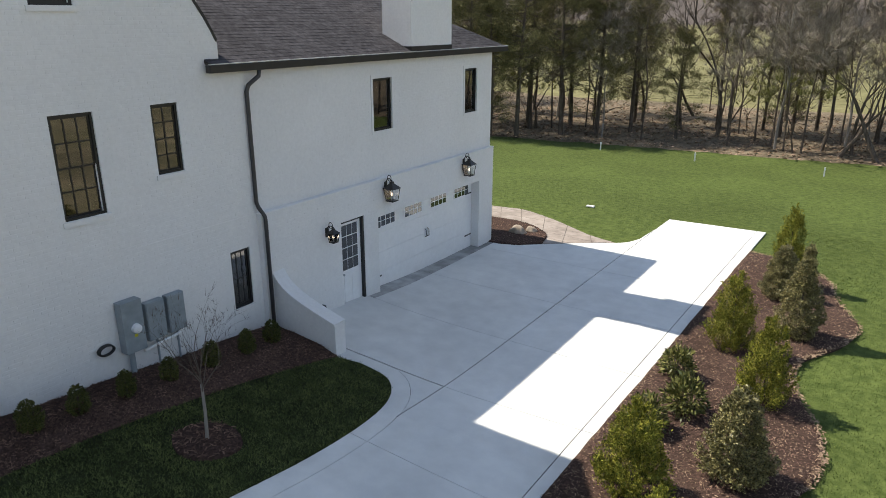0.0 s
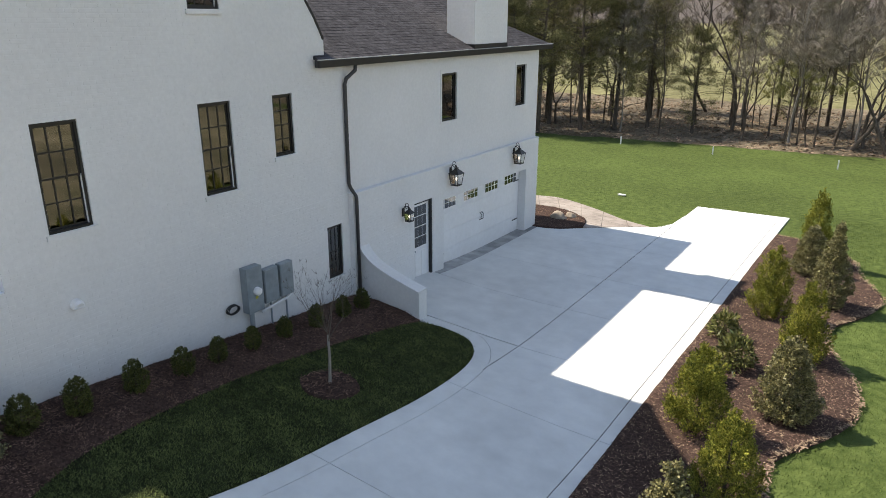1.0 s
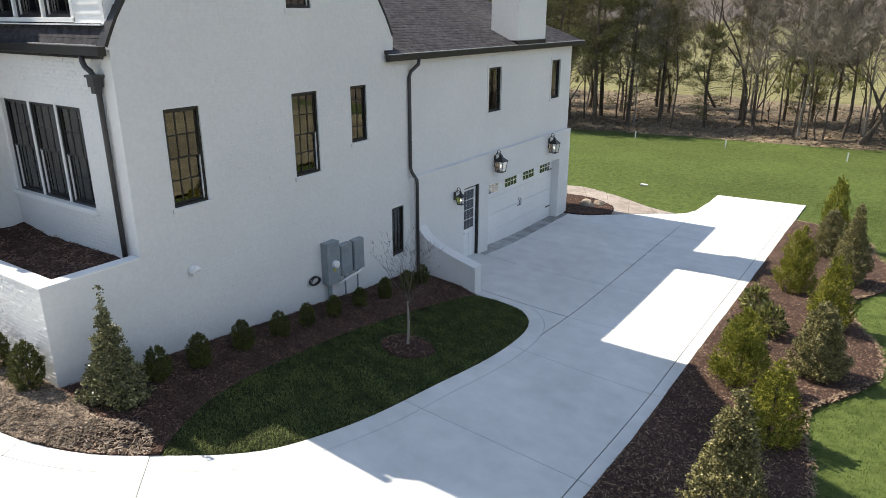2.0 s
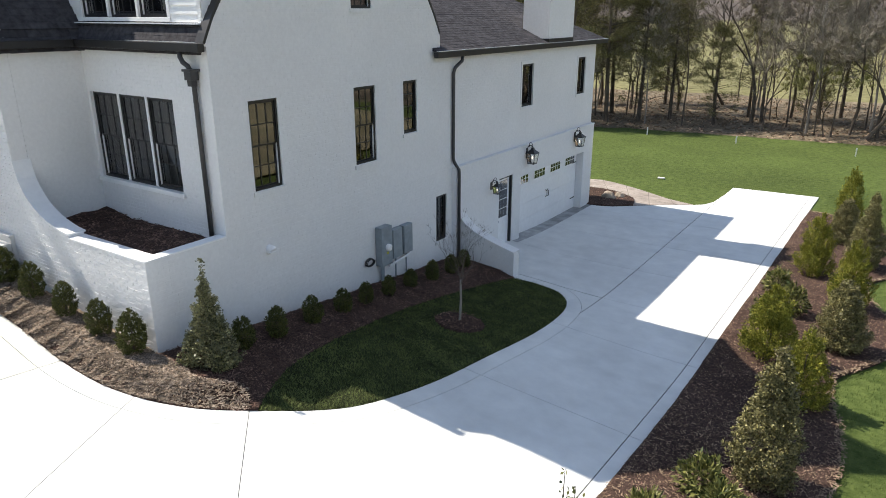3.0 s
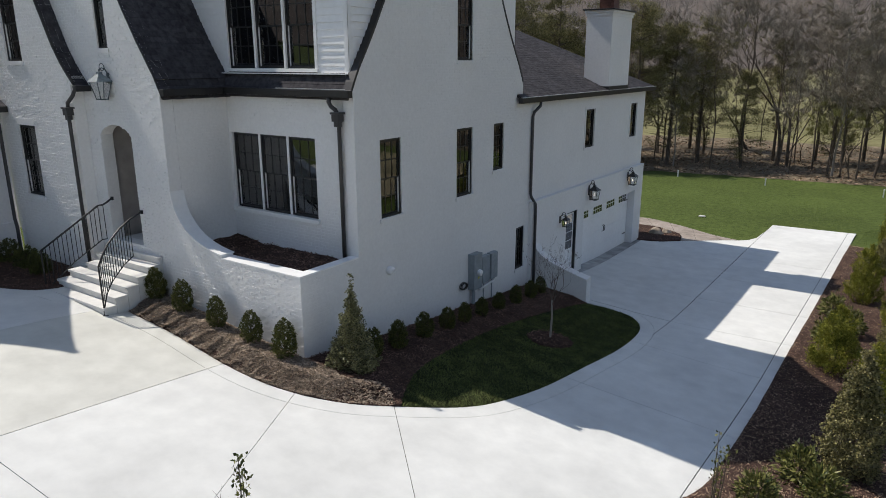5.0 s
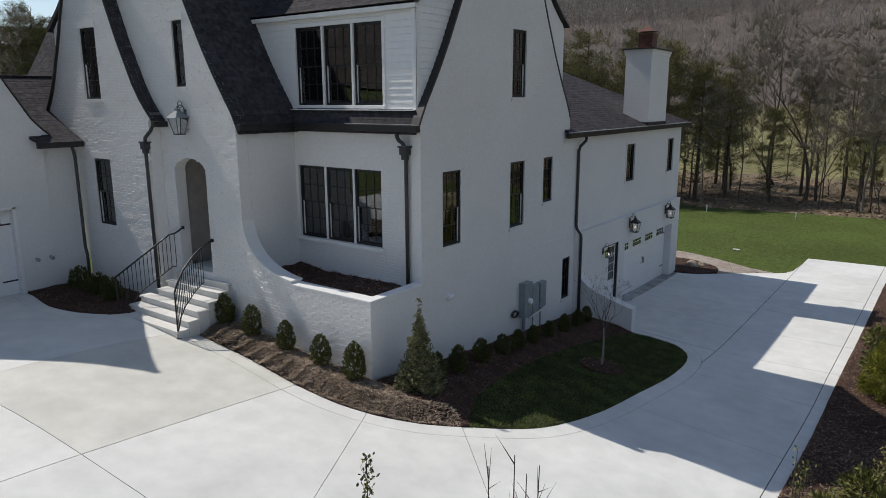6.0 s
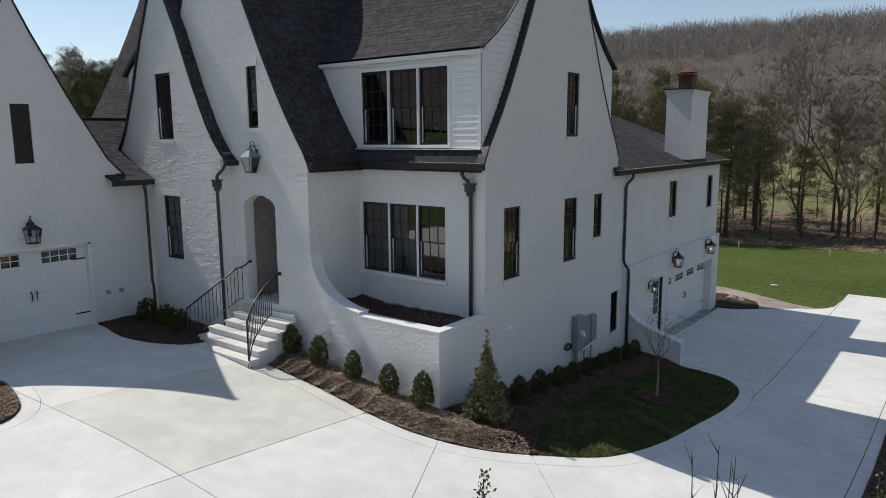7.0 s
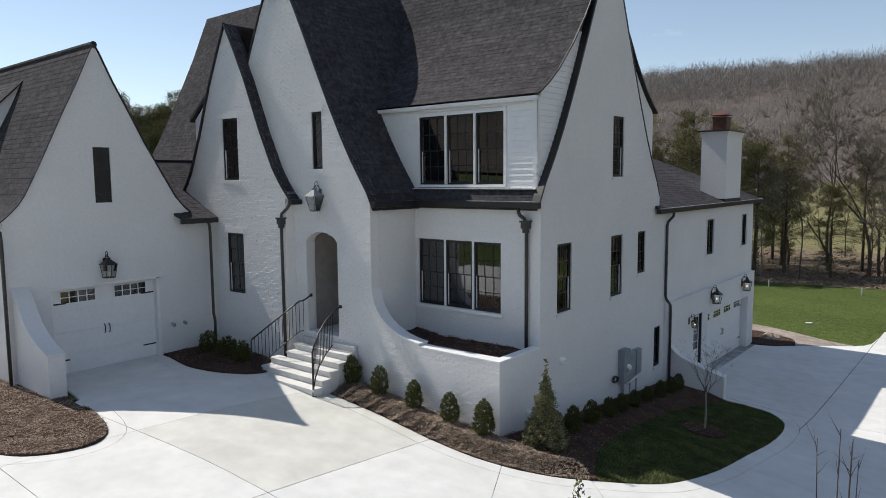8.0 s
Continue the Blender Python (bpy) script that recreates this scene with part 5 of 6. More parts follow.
for name, poly, n, mats, label in (("front_bed", BED_FRONT, 22000, (CHIP,), "dark red bark mulch bed along the house wall"), ("steps_bed", BED_STEPS, 5000, (CHIP,), "dark bark mulch bed beside the entry steps"),
                                   ("island_bed", BED_ISLAND, 42000, (DRY, STRAW), "straw-brown mulch island before the garage"), ("border_bed", BED_RIGHT, 52000, (CHIP, STRAW), "red-brown bark mulch border with scalloped lawn edge"),
                                   ("corner_bed", BED_CORNER, 2500, (CHIP, STRAW), "small red mulch bed at the house corner")):
    bed = thing(name, label, "mulch bed", bm=sheet(poly, 0.25, mounded(poly), 0.12), mat=MULCH, kind="structure", smooth=True)
    chips(poly, n, 0.019, mats, 0.05, n, bed)
chips(FRONT_STRAW, 64000, 0.028, (DRY, STRAW), 0.075, 5, bpy.data.objects["front_bed"], lambda x, y: 0.85 * ease(-10.3, -9.0, x))
chips(BED_RIGHT, 30000, 0.019, (STRAW,), 0.055, 12, bpy.data.objects["border_bed"], lambda x, y: 0.65 * ease(3, 7, y) + 0.9 * ease(-5, -9, y))
rim = [(x + 0.02 * math.sin(i * 2.1), y) for i, (x, y) in enumerate(SCALLOP)]
rim_poly = offset_line(rim, 0.07) + offset_line(rim, -0.07)[::-1]
chips(rim_poly, 3000, 0.028, (STRAW,), 0.06, 8, bpy.data.objects["border_bed"])

# the base under these blades has their self-shadow put into its colour
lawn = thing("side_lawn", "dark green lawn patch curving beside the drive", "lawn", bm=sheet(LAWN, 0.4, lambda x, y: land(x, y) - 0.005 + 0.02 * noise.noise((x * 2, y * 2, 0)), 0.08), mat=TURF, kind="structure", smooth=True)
ring = [(-8.2 + 0.52 * math.cos(a) + .03 * math.sin(3 * a), 5.3 + 0.5 * math.sin(a)) for a in [i * math.pi / 12 for i in range(24)]]
tree_ring = thing("tree_ring", "round dark mulch ring at the foot of the sapling", "mulch", bm=sheet(ring, 0.12, lambda x, y: land(x, y) + 0.06 - 0.12 * ((x + 8.2) ** 2 + (y - 5.3) ** 2), 0.1), mat=MULCH, kind="structure", smooth=True)
chips(ring, 300, 0.03, (CHIP,), 0.09, 4, tree_ring)


def blades(name, poly, n, height, base, seed, keep=None, bend=(0.1, 0.7), mat=None):
    r = random.Random(seed)
    xs, ys = [p[0] for p in poly], [p[1] for p in poly]
    verts, faces = [], []
    while n:
        x, y = r.uniform(min(xs), max(xs)), r.uniform(min(ys), max(ys))
        n -= 1
        if not inside(x, y, poly) or (keep and not keep(x, y)):
            continue
        a, l, b = r.uniform(0, 6.3), height * r.uniform(0.6, 1.3), r.uniform(*bend)
        ca, sa = math.cos(a), math.sin(a)
        z = base(x, y)
        q = len(verts)
        w = 0.008
        verts += [(x - sa * w, y + ca * w, z), (x + sa * w, y - ca * w, z), (x + ca * l * b, y + sa * l * b, z + l)]
        faces.append((q, q + 1, q + 2))
    return thing(name, "short mown grass blades on the lawn", "grass", bm=(verts, faces), mat=mat or BLADE, kind="stuff")


blades("grass", LAWN, 62000, 0.036, lambda x, y: land(x, y) - 0.010, 3, lambda x, y: math.hypot(x + 8.2, y - 5.3) > 0.5, (0.5, 1.8), SOD)
RIGHT_LAWN = SCALLOP + [(2.1, 0), (2.3, 14), (2.8, 25), (-3, 25.5), (-3.2, 21.8)]
blades("grass", RIGHT_LAWN, 70000, 0.035, lambda x, y: land(x, y) - 0.055, 6)
BACK_LAWN = [(-3.2, 24.4), (-6.6, 24.1), (-6.75, 21), (-8.2, 20.7), (-9.8, 21.6), (-11.4, 22.3), (-16, 22.1), (-24, 22), (-26, 40), (4, 43), (0, 24)]
fade = random.Random(31)
blades("grass", BACK_LAWN, 80000, 0.035, lambda x, y: land(x, y) - 0.055, 9, lambda x, y: fade.random() > ease(23, 42, y))

path = thing("stone_path", "curved tan stone path round the house corner", "path", bm=sheet(PATH_OUT, 0.6, lambda x, y: land(x, y) - 0.012, 0.05), mat=PAVER_JOINT, kind="structure")
stones = sheet(PATH_OUT, 0.9, lambda x, y: 0)
r = random.Random(21)
for i in range(14):
    a = radians(32 + r.uniform(-9, 9))
    c = Vector((-17.5 + i * 0.85, 20.6))
    cut_slab(stones, (c.x - 4 * math.cos(a + 1.5), c.y - 4 * math.sin(a + 1.5)), (c.x + 4 * math.cos(a + 1.5), c.y + 4 * math.sin(a + 1.5)), 0.01)
for i in range(5):
    cut_slab(stones, (-18, 20.2 + i * 0.45 + r.uniform(-.1, .1)), (-7, 19.2 + i * 0.62), 0.01)
for group in islands(stones):
    names, verts, faces = {}, [], []
    for f in group:
        for v in f.verts:
            if v not in names:
                names[v] = len(verts)
                verts.append((v.co.x, v.co.y, land(v.co.x, v.co.y) + 0.004))
        faces.append([names[v] for v in f.verts])
    if sum(f.calc_area() for f in group) > 0.01:
        part("paver", (verts, faces), PAVER, path)
stones.free()


def boulder(at, size, label):
    bm = bmesh.new()
    bmesh.ops.create_icosphere(bm, subdivisions=3, radius=1)
    for v in bm.verts:
        k = 1 + 0.28 * noise.noise(v.co * 1.4 + Vector((*at, 0)))
        v.co = Vector((v.co.x * size[0] * k, v.co.y * size[1] * k, max(-0.3, v.co.z) * size[2] * k))
    return thing("boulder", label, "rock", at=(*at, land(*at) + 0.05), bm=bm, mat=ROCK, group="garden boulders", smooth=True)


boulder((-10.2, 19.35), (0.30, 0.22, 0.20), "tan field stone lying on red mulch")
boulder((-9.9, 19.75), (0.20, 0.16, 0.12), "smaller tan field stone on red mulch")
thing("valve_cover", "small pale utility cover set in the lawn", "utility cover", at=(-9.56, 24.09, land(-9.56, 24.09) - 0.03), bm=boxes((-.15, .15, -.09, .09, 0, .05), bevel=0.012), mat=STEP)
SOIL = [(-14.2, 0.07), (-10.88, 0.07), (-10.88, 1.42), (-14.4, 1.42), (-14.4, 0.3)]
soil = thing("planter_soil", "dark bare mulch filling the raised planter", "mulch", bm=sheet(SOIL, 0.15, lambda x, y: 2.13 + 0.05 * noise.noise((x * 3, y * 3, 0)) + 0.08 * ease(-13.4, -14.3, x)), mat=MULCH, smooth=True)
lists = ([], [])
r = random.Random(2)
for i in range(1800):
    x, y, a, l, w = r.uniform(-14.2, -10.95), r.uniform(0.12, 1.38), r.uniform(0, 6.3), r.uniform(.015, .045), r.uniform(.006, .014)
    z = 2.16 + 0.05 * noise.noise((x * 3, y * 3, 0)) + 0.08 * ease(-13.4, -14.3, x)
    q = len(lists[0])
    lists[0].extend((x + u * math.cos(a) - v * math.sin(a), y + u * math.sin(a) + v * math.cos(a), z + u * .3 * math.sin(i)) for u, v in ((-l, -w), (l, -w), (l, w), (-l, w)))
    lists[1].append((q, q + 1, q + 2, q + 3))
part("bark_chip_scatter", lists, CHIP, soil, kind="stuff")

# ---- shrubs ----
def leaf_cloud(seed, n, place, length, width, upward=0.5, stiff=0.5, plain=False):
    """Many small four-cornered leaves; place(r) gives a point and the way out from the plant there."""
    r = random.Random(seed)
    verts, faces = [], []
    for _ in range(n):
        p, out = place(r)
        way = (out * (1 - upward) + Vector((0, 0, upward)) + Vector((r.gauss(0, 1), r.gauss(0, 1), r.gauss(0, 1))) * stiff * 0.6).normalized()
        side = way.cross(Vector((r.gauss(0, 1), r.gauss(0, 1), r.gauss(0, 1)))).normalized()
        l, w = length * r.uniform(0.6, 1.3), width * r.uniform(0.7, 1.3)
        q = len(verts)
        if plain:
            verts += [tuple(v) for v in (p - side * w, p + side * w, p + way * l)]
            faces.append((q, q + 1, q + 2))
            continue
        verts += [tuple(v) for v in (p, p + way * l * .45 + side * w, p + way * l, p + way * l * .45 - side * w)]
        faces.append((q, q + 1, q + 2, q + 3))
    return verts, faces


def clump_crown(seed, h, wide, low, clumps, per, shoot, leaf, up=0.6, flat=0.25, lump=0.3, stiff=0.45):
    """A crown of leafy shoots on an envelope: wide(t) is its radius from foot (0) to tip (1)."""
    r = random.Random(seed)
    most = max(wide(i / 20) for i in range(21))
    verts, faces = [], []
    for c in range(clumps):
        t = r.random()
        while r.random() > wide(t) / most + 0.06:
            t = r.random()
        a = r.uniform(0, 2 * math.pi)
        inner = r.random() < 0.18
        k = r.uniform(0.2, 0.6) if inner else r.uniform(0.80, 1.0)
        k *= 1 + lump * noise.noise((math.cos(a) * 1.6 + seed * 3.7, math.sin(a) * 1.6, t * h * 2.2)) + r.gauss(0, 0.05)
        out = Vector((math.cos(a), math.sin(a), 0))
        p = out * wide(t) * k + Vector((0, 0, low + t * (h - low)))
        way = (out * (1 - up) + Vector((0, 0, up + 0.5 * max(0, t - 0.6))) + Vector((r.gauss(0, 1), r.gauss(0, 1), r.gauss(0, 1))) * 0.22).normalized()
        side = way.cross(Vector((r.gauss(0, 1), r.gauss(0, 1), r.gauss(0, 1)))).normalized()
        third = way.cross(side)
        l = shoot * r.uniform(0.55, 1.35) * (1 if t < 0.8 else 0.75)
        for _ in range(per):
            f = r.random()
            o, o2 = r.gauss(0, 0.24) * l * (1.1 - 0.8 * f), r.gauss(0, 0.24) * l * flat
            q = p + way * l * (f - 0.55) + side * o + third * o2
            d = (way + side * (0.9 if o > 0 else -0.9) * r.random() + Vector((r.gauss(0, 1), r.gauss(0, 1), r.gauss(0, 1))) * stiff).normalized()
            e = d.cross(Vector((r.gauss(0, 1), r.gauss(0, 1), r.gauss(0, 1)))).normalized()
            ll, w = leaf[0] * r.uniform(0.6, 1.3), leaf[1] * r.uniform(0.7, 1.3)
            n = len(verts)
            verts += [tuple(v) for v in (q, q + d * ll * .45 + e * w, q + d * ll, q + d * ll * .45 - e * w)]
            faces.append((n, n + 1, n + 2, n + 3))
    return verts, faces


def thuja_wide(rad):
    return lambda t: rad * min(1.0, 0.62 + 2.0 * t) * max(0.0, 1.02 - t) ** 0.62


def spire_wide(rad, power):
    return lambda t: rad * min(1.0, 0.55 + 3.0 * t) * (max(0.0, 1 - t) ** power + 0.05)


def egg_wide(rad):
    return lambda t: rad * (max(0.0, 1 - ((t - 0.36) / 0.66) ** 2) ** 0.7 if t > 0.36 else max(0.0, 1 - ((0.36 - t) / 0.46) ** 2) ** 0.5)


def egg_place(h, rad, seed, lump=0.18):
    def place(r):
        v = Vector((r.gauss(0, 1), r.gauss(0, 1), r.gauss(0, 1))).normalized()
        k = r.random() ** 0.25 * (1 + lump * noise.noise(v * 2.2 + Vector((seed, 0, 0))))
        thin = 1 - 0.28 * v.z
        return Vector((v.x * rad * k * thin, v.y * rad * k * thin, h * 0.52 + v.z * h * 0.5 * k)), v
    return place


def shrub(name, label, category, group, crown, mat, h):
    ob = thing(name, label, category, group=group)
    part("trunk", tube(bmesh.new(), [(0, 0, -0.08), (0.01, 0, h * 0.3), (0, 0.01, h * 0.75)], [0.03, 0.024, 0.008], 6), BARK, ob)
    part("crown", crown, mat, ob)
    return ob


def set_down(ob, x, y, turn=0, scale=1.0, up=0.02):
    ob.matrix_world = Matrix.Translation((x, y, land(x, y) + up)) @ pose(0, 0, 0, 0, 0, turn) @ Matrix.Diagonal((scale, scale, scale, 1))
    return ob


def spread(first, spots, up=0.02):
    """Puts the first plant at the first spot and copies of it at the others: (x, y, turn, scale)."""
    x, y, turn, s = spots[0]
    set_down(first, x, y, turn, s, up)
    for x, y, turn, s in spots[1:]:
        ob = copy_thing(first, Matrix.Identity(4))
        set_down(ob, x, y, turn, s, up)


THUJA_LABEL = "bright yellow-green arborvitae shrub in red mulch"
thuja = shrub("arborvitae", THUJA_LABEL, "shrub", "border arborvitae", clump_crown(1, 1.75, thuja_wide(0.50), 0.06, 210, 105, 0.30, (0.046, 0.0080), 0.74, 0.18, 0.6, 0.35), THUJA, 1.65)
spread(thuja, [(-2.4, 14.4, 0, 1.0), (-1.38, 12.35, 80, 0.98)])
thuja = shrub("arborvitae", THUJA_LABEL, "shrub", "border arborvitae", clump_crown(2, 1.60, thuja_wide(0.56), 0.06, 230, 105, 0.30, (0.046, 0.0080), 0.72, 0.18, 0.65, 0.35), THUJA, 1.5)
spread(thuja, [(-2.55, 8.5, 30, 1.0), (-1.72, 6.85, 200, 0.9)])
thuja = shrub("arborvitae", "tall yellow-green arborvitae at the end of the mulch border", "shrub", "border arborvitae", clump_crown(3, 2.15, thuja_wide(0.46), 0.06, 210, 105, 0.31, (0.048, 0.0082), 0.76, 0.18, 0.55, 0.35), THUJA, 2.0)
spread(thuja, [(-2.02, 19.15, 10, 1.0)])
HOLLY_LABEL = "olive-leaved cone holly in red mulch"
holly = shrub("holly", HOLLY_LABEL, "shrub", "border hollies", clump_crown(4, 2.15, spire_wide(0.53, 0.9), 0.04, 420, 58, 0.20, (0.038, 0.0132), 0.42, 0.7, 0.4, 0.8), HOLLY, 2.0)
spread(holly, [(-1.85, 3.85, 70, 1.05), (-1.27, 15.85, 140, 1.0)])
holly = shrub("holly", HOLLY_LABEL, "shrub", "border hollies", clump_crown(5, 1.58, spire_wide(0.56, 0.72), 0.04, 380, 58, 0.20, (0.038, 0.0132), 0.40, 0.7, 0.4, 0.8), HOLLY, 1.5)
spread(holly, [(-1.35, 9.75, 0, 1.0), (-2.0, 18.15, 220, 0.9)])
corner = shrub("holly", "grey-green cone holly with a leggy tip beside the planter", "shrub", "", clump_crown(6, 1.62, spire_wide(0.48, 1.2), 0.0, 430, 56, 0.17, (0.036, 0.0135), 0.35, 0.7, 0.3, 0.8), GREY_HOLLY, 1.55)
part("leader", leaf_cloud(9, 110, lambda r: (Vector((r.gauss(0, .025), r.gauss(0, .025), r.uniform(1.4, 1.96))), Vector((r.gauss(0, 1), r.gauss(0, 1), .4)).normalized()), 0.05, 0.018, 0.4, 0.8), GREY_HOLLY, corner, kind="stuff")
set_down(corner, -9.78, 0.19, 40, 1.0, 0.07)
boxwood = shrub("boxwood", "clipped oval boxwood on bark mulch", "shrub", "front boxwoods", clump_crown(7, 0.74, egg_wide(0.215), 0.04, 300, 36, 0.075, (0.021, 0.0085), 0.6, 0.8, 0.16, 0.8), BOX, 0.6)
spread(boxwood, [(-14.82, -0.52, 0, 0.96), (-13.88, -0.53, 50, 0.95), (-12.80, -0.53, 110, 0.90), (-11.75, -0.53, 200, 0.92), (-10.86, -0.50, 280, 1.05)], 0.18)
low = shrub("boxwood", "small dark boxwood on mulch against the white wall", "shrub", "wall boxwoods", clump_crown(8, 0.58, egg_wide(0.19), 0.0, 240, 34, 0.08, (0.021, 0.0085), 0.62, 0.8, 0.3, 0.8), BOX, 0.5)
spread(low, [(-10.02, 1.02, 0, 1.03), (-10.02, 1.82, 40, 1.0), (-10.02, 2.75, 90, 0.95), (-10.0, 3.63, 130, 0.86), (-10.0, 4.36, 190, 0.82), (-10.0, 5.15, 230, 0.78), (-9.98, 5.95, 270, 0.76), (-9.96, 6.8, 20, 0.84), (-9.95, 7.62, 60, 0.82), (-9.98, 8.3, 150, 0.82)], 0.11)
step_box = shrub("boxwood", "dark rounded boxwood in the shaded steps bed", "shrub", "steps boxwoods", clump_crown(9, 0.64, egg_wide(0.29), 0.0, 170, 44, 0.12, (0.028, 0.0105), 0.5, 0.7, 0.4, 0.8), BOX, 0.55)
spread(step_box, [(-20.1, -1.15, 0, 0.92), (-19.2, -1.15, 70, 0.86), (-18.45, -1.2, 140, 0.86)])
laurel = shrub("laurel", "low loose laurel with yellow-tipped leaves in mulch", "shrub", "border laurels", leaf_cloud(8, 1100, egg_place(0.58, 0.30, 2, 0.6), 0.11, 0.017, 0.35, 0.7), SHRUB, 0.6)
spread(laurel, [(-3.0, 12.5, 0, 1.0), (-2.5, 11.2, 80, 1.12), (-2.9, 10.35, 160, 1.0), (-2.50, 2.85, 30, 1.0), (-2.10, 2.45, 240, 0.95), (-2.9, 1.55, 300, 0.9)])


def twigs(tips, r, n, length, width):
    verts, faces = [], []
    for p, d in tips:
        for _ in range(n):
            w = (d + Vector((r.gauss(0, .6), r.gauss(0, .6), r.gauss(0, .4) + .2))).normalized()
            s = w.orthogonal().normalized() * width
            l = length * r.uniform(0.5, 1.3)
            q = len(verts)
            verts += [tuple(p - s), tuple(p + s), tuple(p + w * l)]
            faces.append((q, q + 1, q + 2))
    return verts, faces


def stems(name, label, at, h, n, seed, leafy):
    """Upright thin stems from one root."""
    r = random.Random(seed)
    ob = thing(name, label, "sapling", at=(*at, land(*at)))
    for i in range(n):
        a, lean, hh = r.uniform(0, 6.3), r.uniform(0.01, 0.035) if not leafy else r.uniform(0.02, 0.10), h * (1 if i == 0 else (r.uniform(0.955, 0.995) if not leafy else r.uniform(0.75, 0.97)))
        tip = Vector((math.cos(a) * lean * hh, math.sin(a) * lean * hh, hh)) if i else Vector((0, 0, hh))
        part("stem", tube(bmesh.new(), [tip * t + Vector((0.03 * math.sin(7 * t + i), 0.03 * math.cos(6 * t), 0)) * t * (1 - t) for t in (0, .25, .5, .75, 1)], [0.016, 0.013, 0.010, 0.008, 0.003] if leafy else [0.013, 0.011, 0.009, 0.007, 0.002], 5), BARK, ob)
        if not leafy:
            part("twig", twigs([(tip * r.uniform(0.82, 0.99), tip.normalized()) for _ in range(7)], r, 1, 0.16, 0.003), BARK, ob, kind="stuff")
        if leafy:
            part("leaves", leaf_cloud(seed + i, leafy, lambda q: (tip * q.uniform(0.35, 1.0) + Vector((q.gauss(0, .035), q.gauss(0, .035), 0)), Vector((q.gauss(0, 1), q.gauss(0, 1), .5)).normalized()), 0.05, 0.014, 0.55, 0.6), SHRUB, ob)
    return ob


stems("leafy_sapling", "slim leafy evergreen sapling rising from the bed", (-6.11, -5.27), 2.28, 2, 3, 220)
stems("leafy_sapling", "slim sparse-leaved sapling rising from the bed", (-3.08, -0.9), 2.15, 5, 5, 45)
stems("bare_sapling", "slim bare upright sapling stems beside the drive", (-3.33, -7.34), 4.2, 5, 8, 0)

# ---- trees ----
def limbs(bm, p, way, length, rad, depth, r, spread_by=0.6, tips=None, sides=5):
    """A tapered limb that forks."""
    n = 3
    pts, d = [p], way.copy()
    for i in range(n):
        d = (d + Vector((r.gauss(0, .13), r.gauss(0, .13), r.gauss(0, .07) + 0.05))).normalized()
        pts.append(pts[-1] + d * length / n)
    end = rad * 0.62
    tube(bm, pts, [rad + (end - rad) * i / n for i in range(n + 1)], max(3, sides))
    if depth == 0:
        if tips is not None:
            tips.append((pts[-1], d))
        return
    for i in range(r.choice((2, 3, 3))):
        a = r.uniform(0, 6.28)
        u = d.orthogonal().normalized()
        v = d.cross(u)
        turn = (d + (u * math.cos(a) + v * math.sin(a)) * spread_by * r.uniform(0.6, 1.3)).normalized()
        at = pts[-1] if i < 2 else pts[r.choice((1, 2))]
        limbs(bm, at, turn, length * r.uniform(0.6, 0.85), end * r.uniform(0.55, 0.85), depth - 1, r, spread_by, tips, sides - 1)


def bare_tree(seed, h, rad, mat, label, depth=5, fork=0.35, twig_mat=None, name="bare_tree", lean=0.04):
    """A forked tree, or with fork 0 one straight stem with limbs all the way up."""
    r = random.Random(seed)
    ob = thing(name, label, "tree", group="woodland bare trees")
    bm, tips = bmesh.new(), []
    if fork:
        limbs(bm, Vector((0, 0, -0.3)), Vector((r.gauss(0, lean), r.gauss(0, lean), 1)).normalized(), h * fork, rad, depth, r, 0.42, tips, 7)
    else:
        pts = [Vector((0, 0, -0.3))]
        for i in range(1, 8):
            pts.append(Vector((pts[-1].x + r.gauss(0, h * .013), pts[-1].y + r.gauss(0, h * .013), h * i / 7)))
        tube(bm, pts, [rad * (1.02 - i / 7) + 0.01 for i in range(8)], 7)
        for i in range(depth):
            t = 0.26 + 0.70 * (i + r.random()) / depth
            k = min(6, int(t * 7))
            p = pts[k].lerp(pts[k + 1], t * 7 - k)
            a, up = r.uniform(0, 6.28), r.uniform(0.5, 1.3)
            limbs(bm, p, Vector((math.cos(a), math.sin(a), up)).normalized(), h * 0.17 * (1.12 - t) ** 0.6 * r.uniform(0.6, 1.2), rad * 0.38 * (1.1 - t) + 0.006, 2, r, 0.55, tips, 4)
    part("trunk", bm, mat, ob)
    part("crown", twigs(tips, r, 22, h * 0.075, 0.009), twig_mat or TWIG, ob, kind="stuff")
    return ob


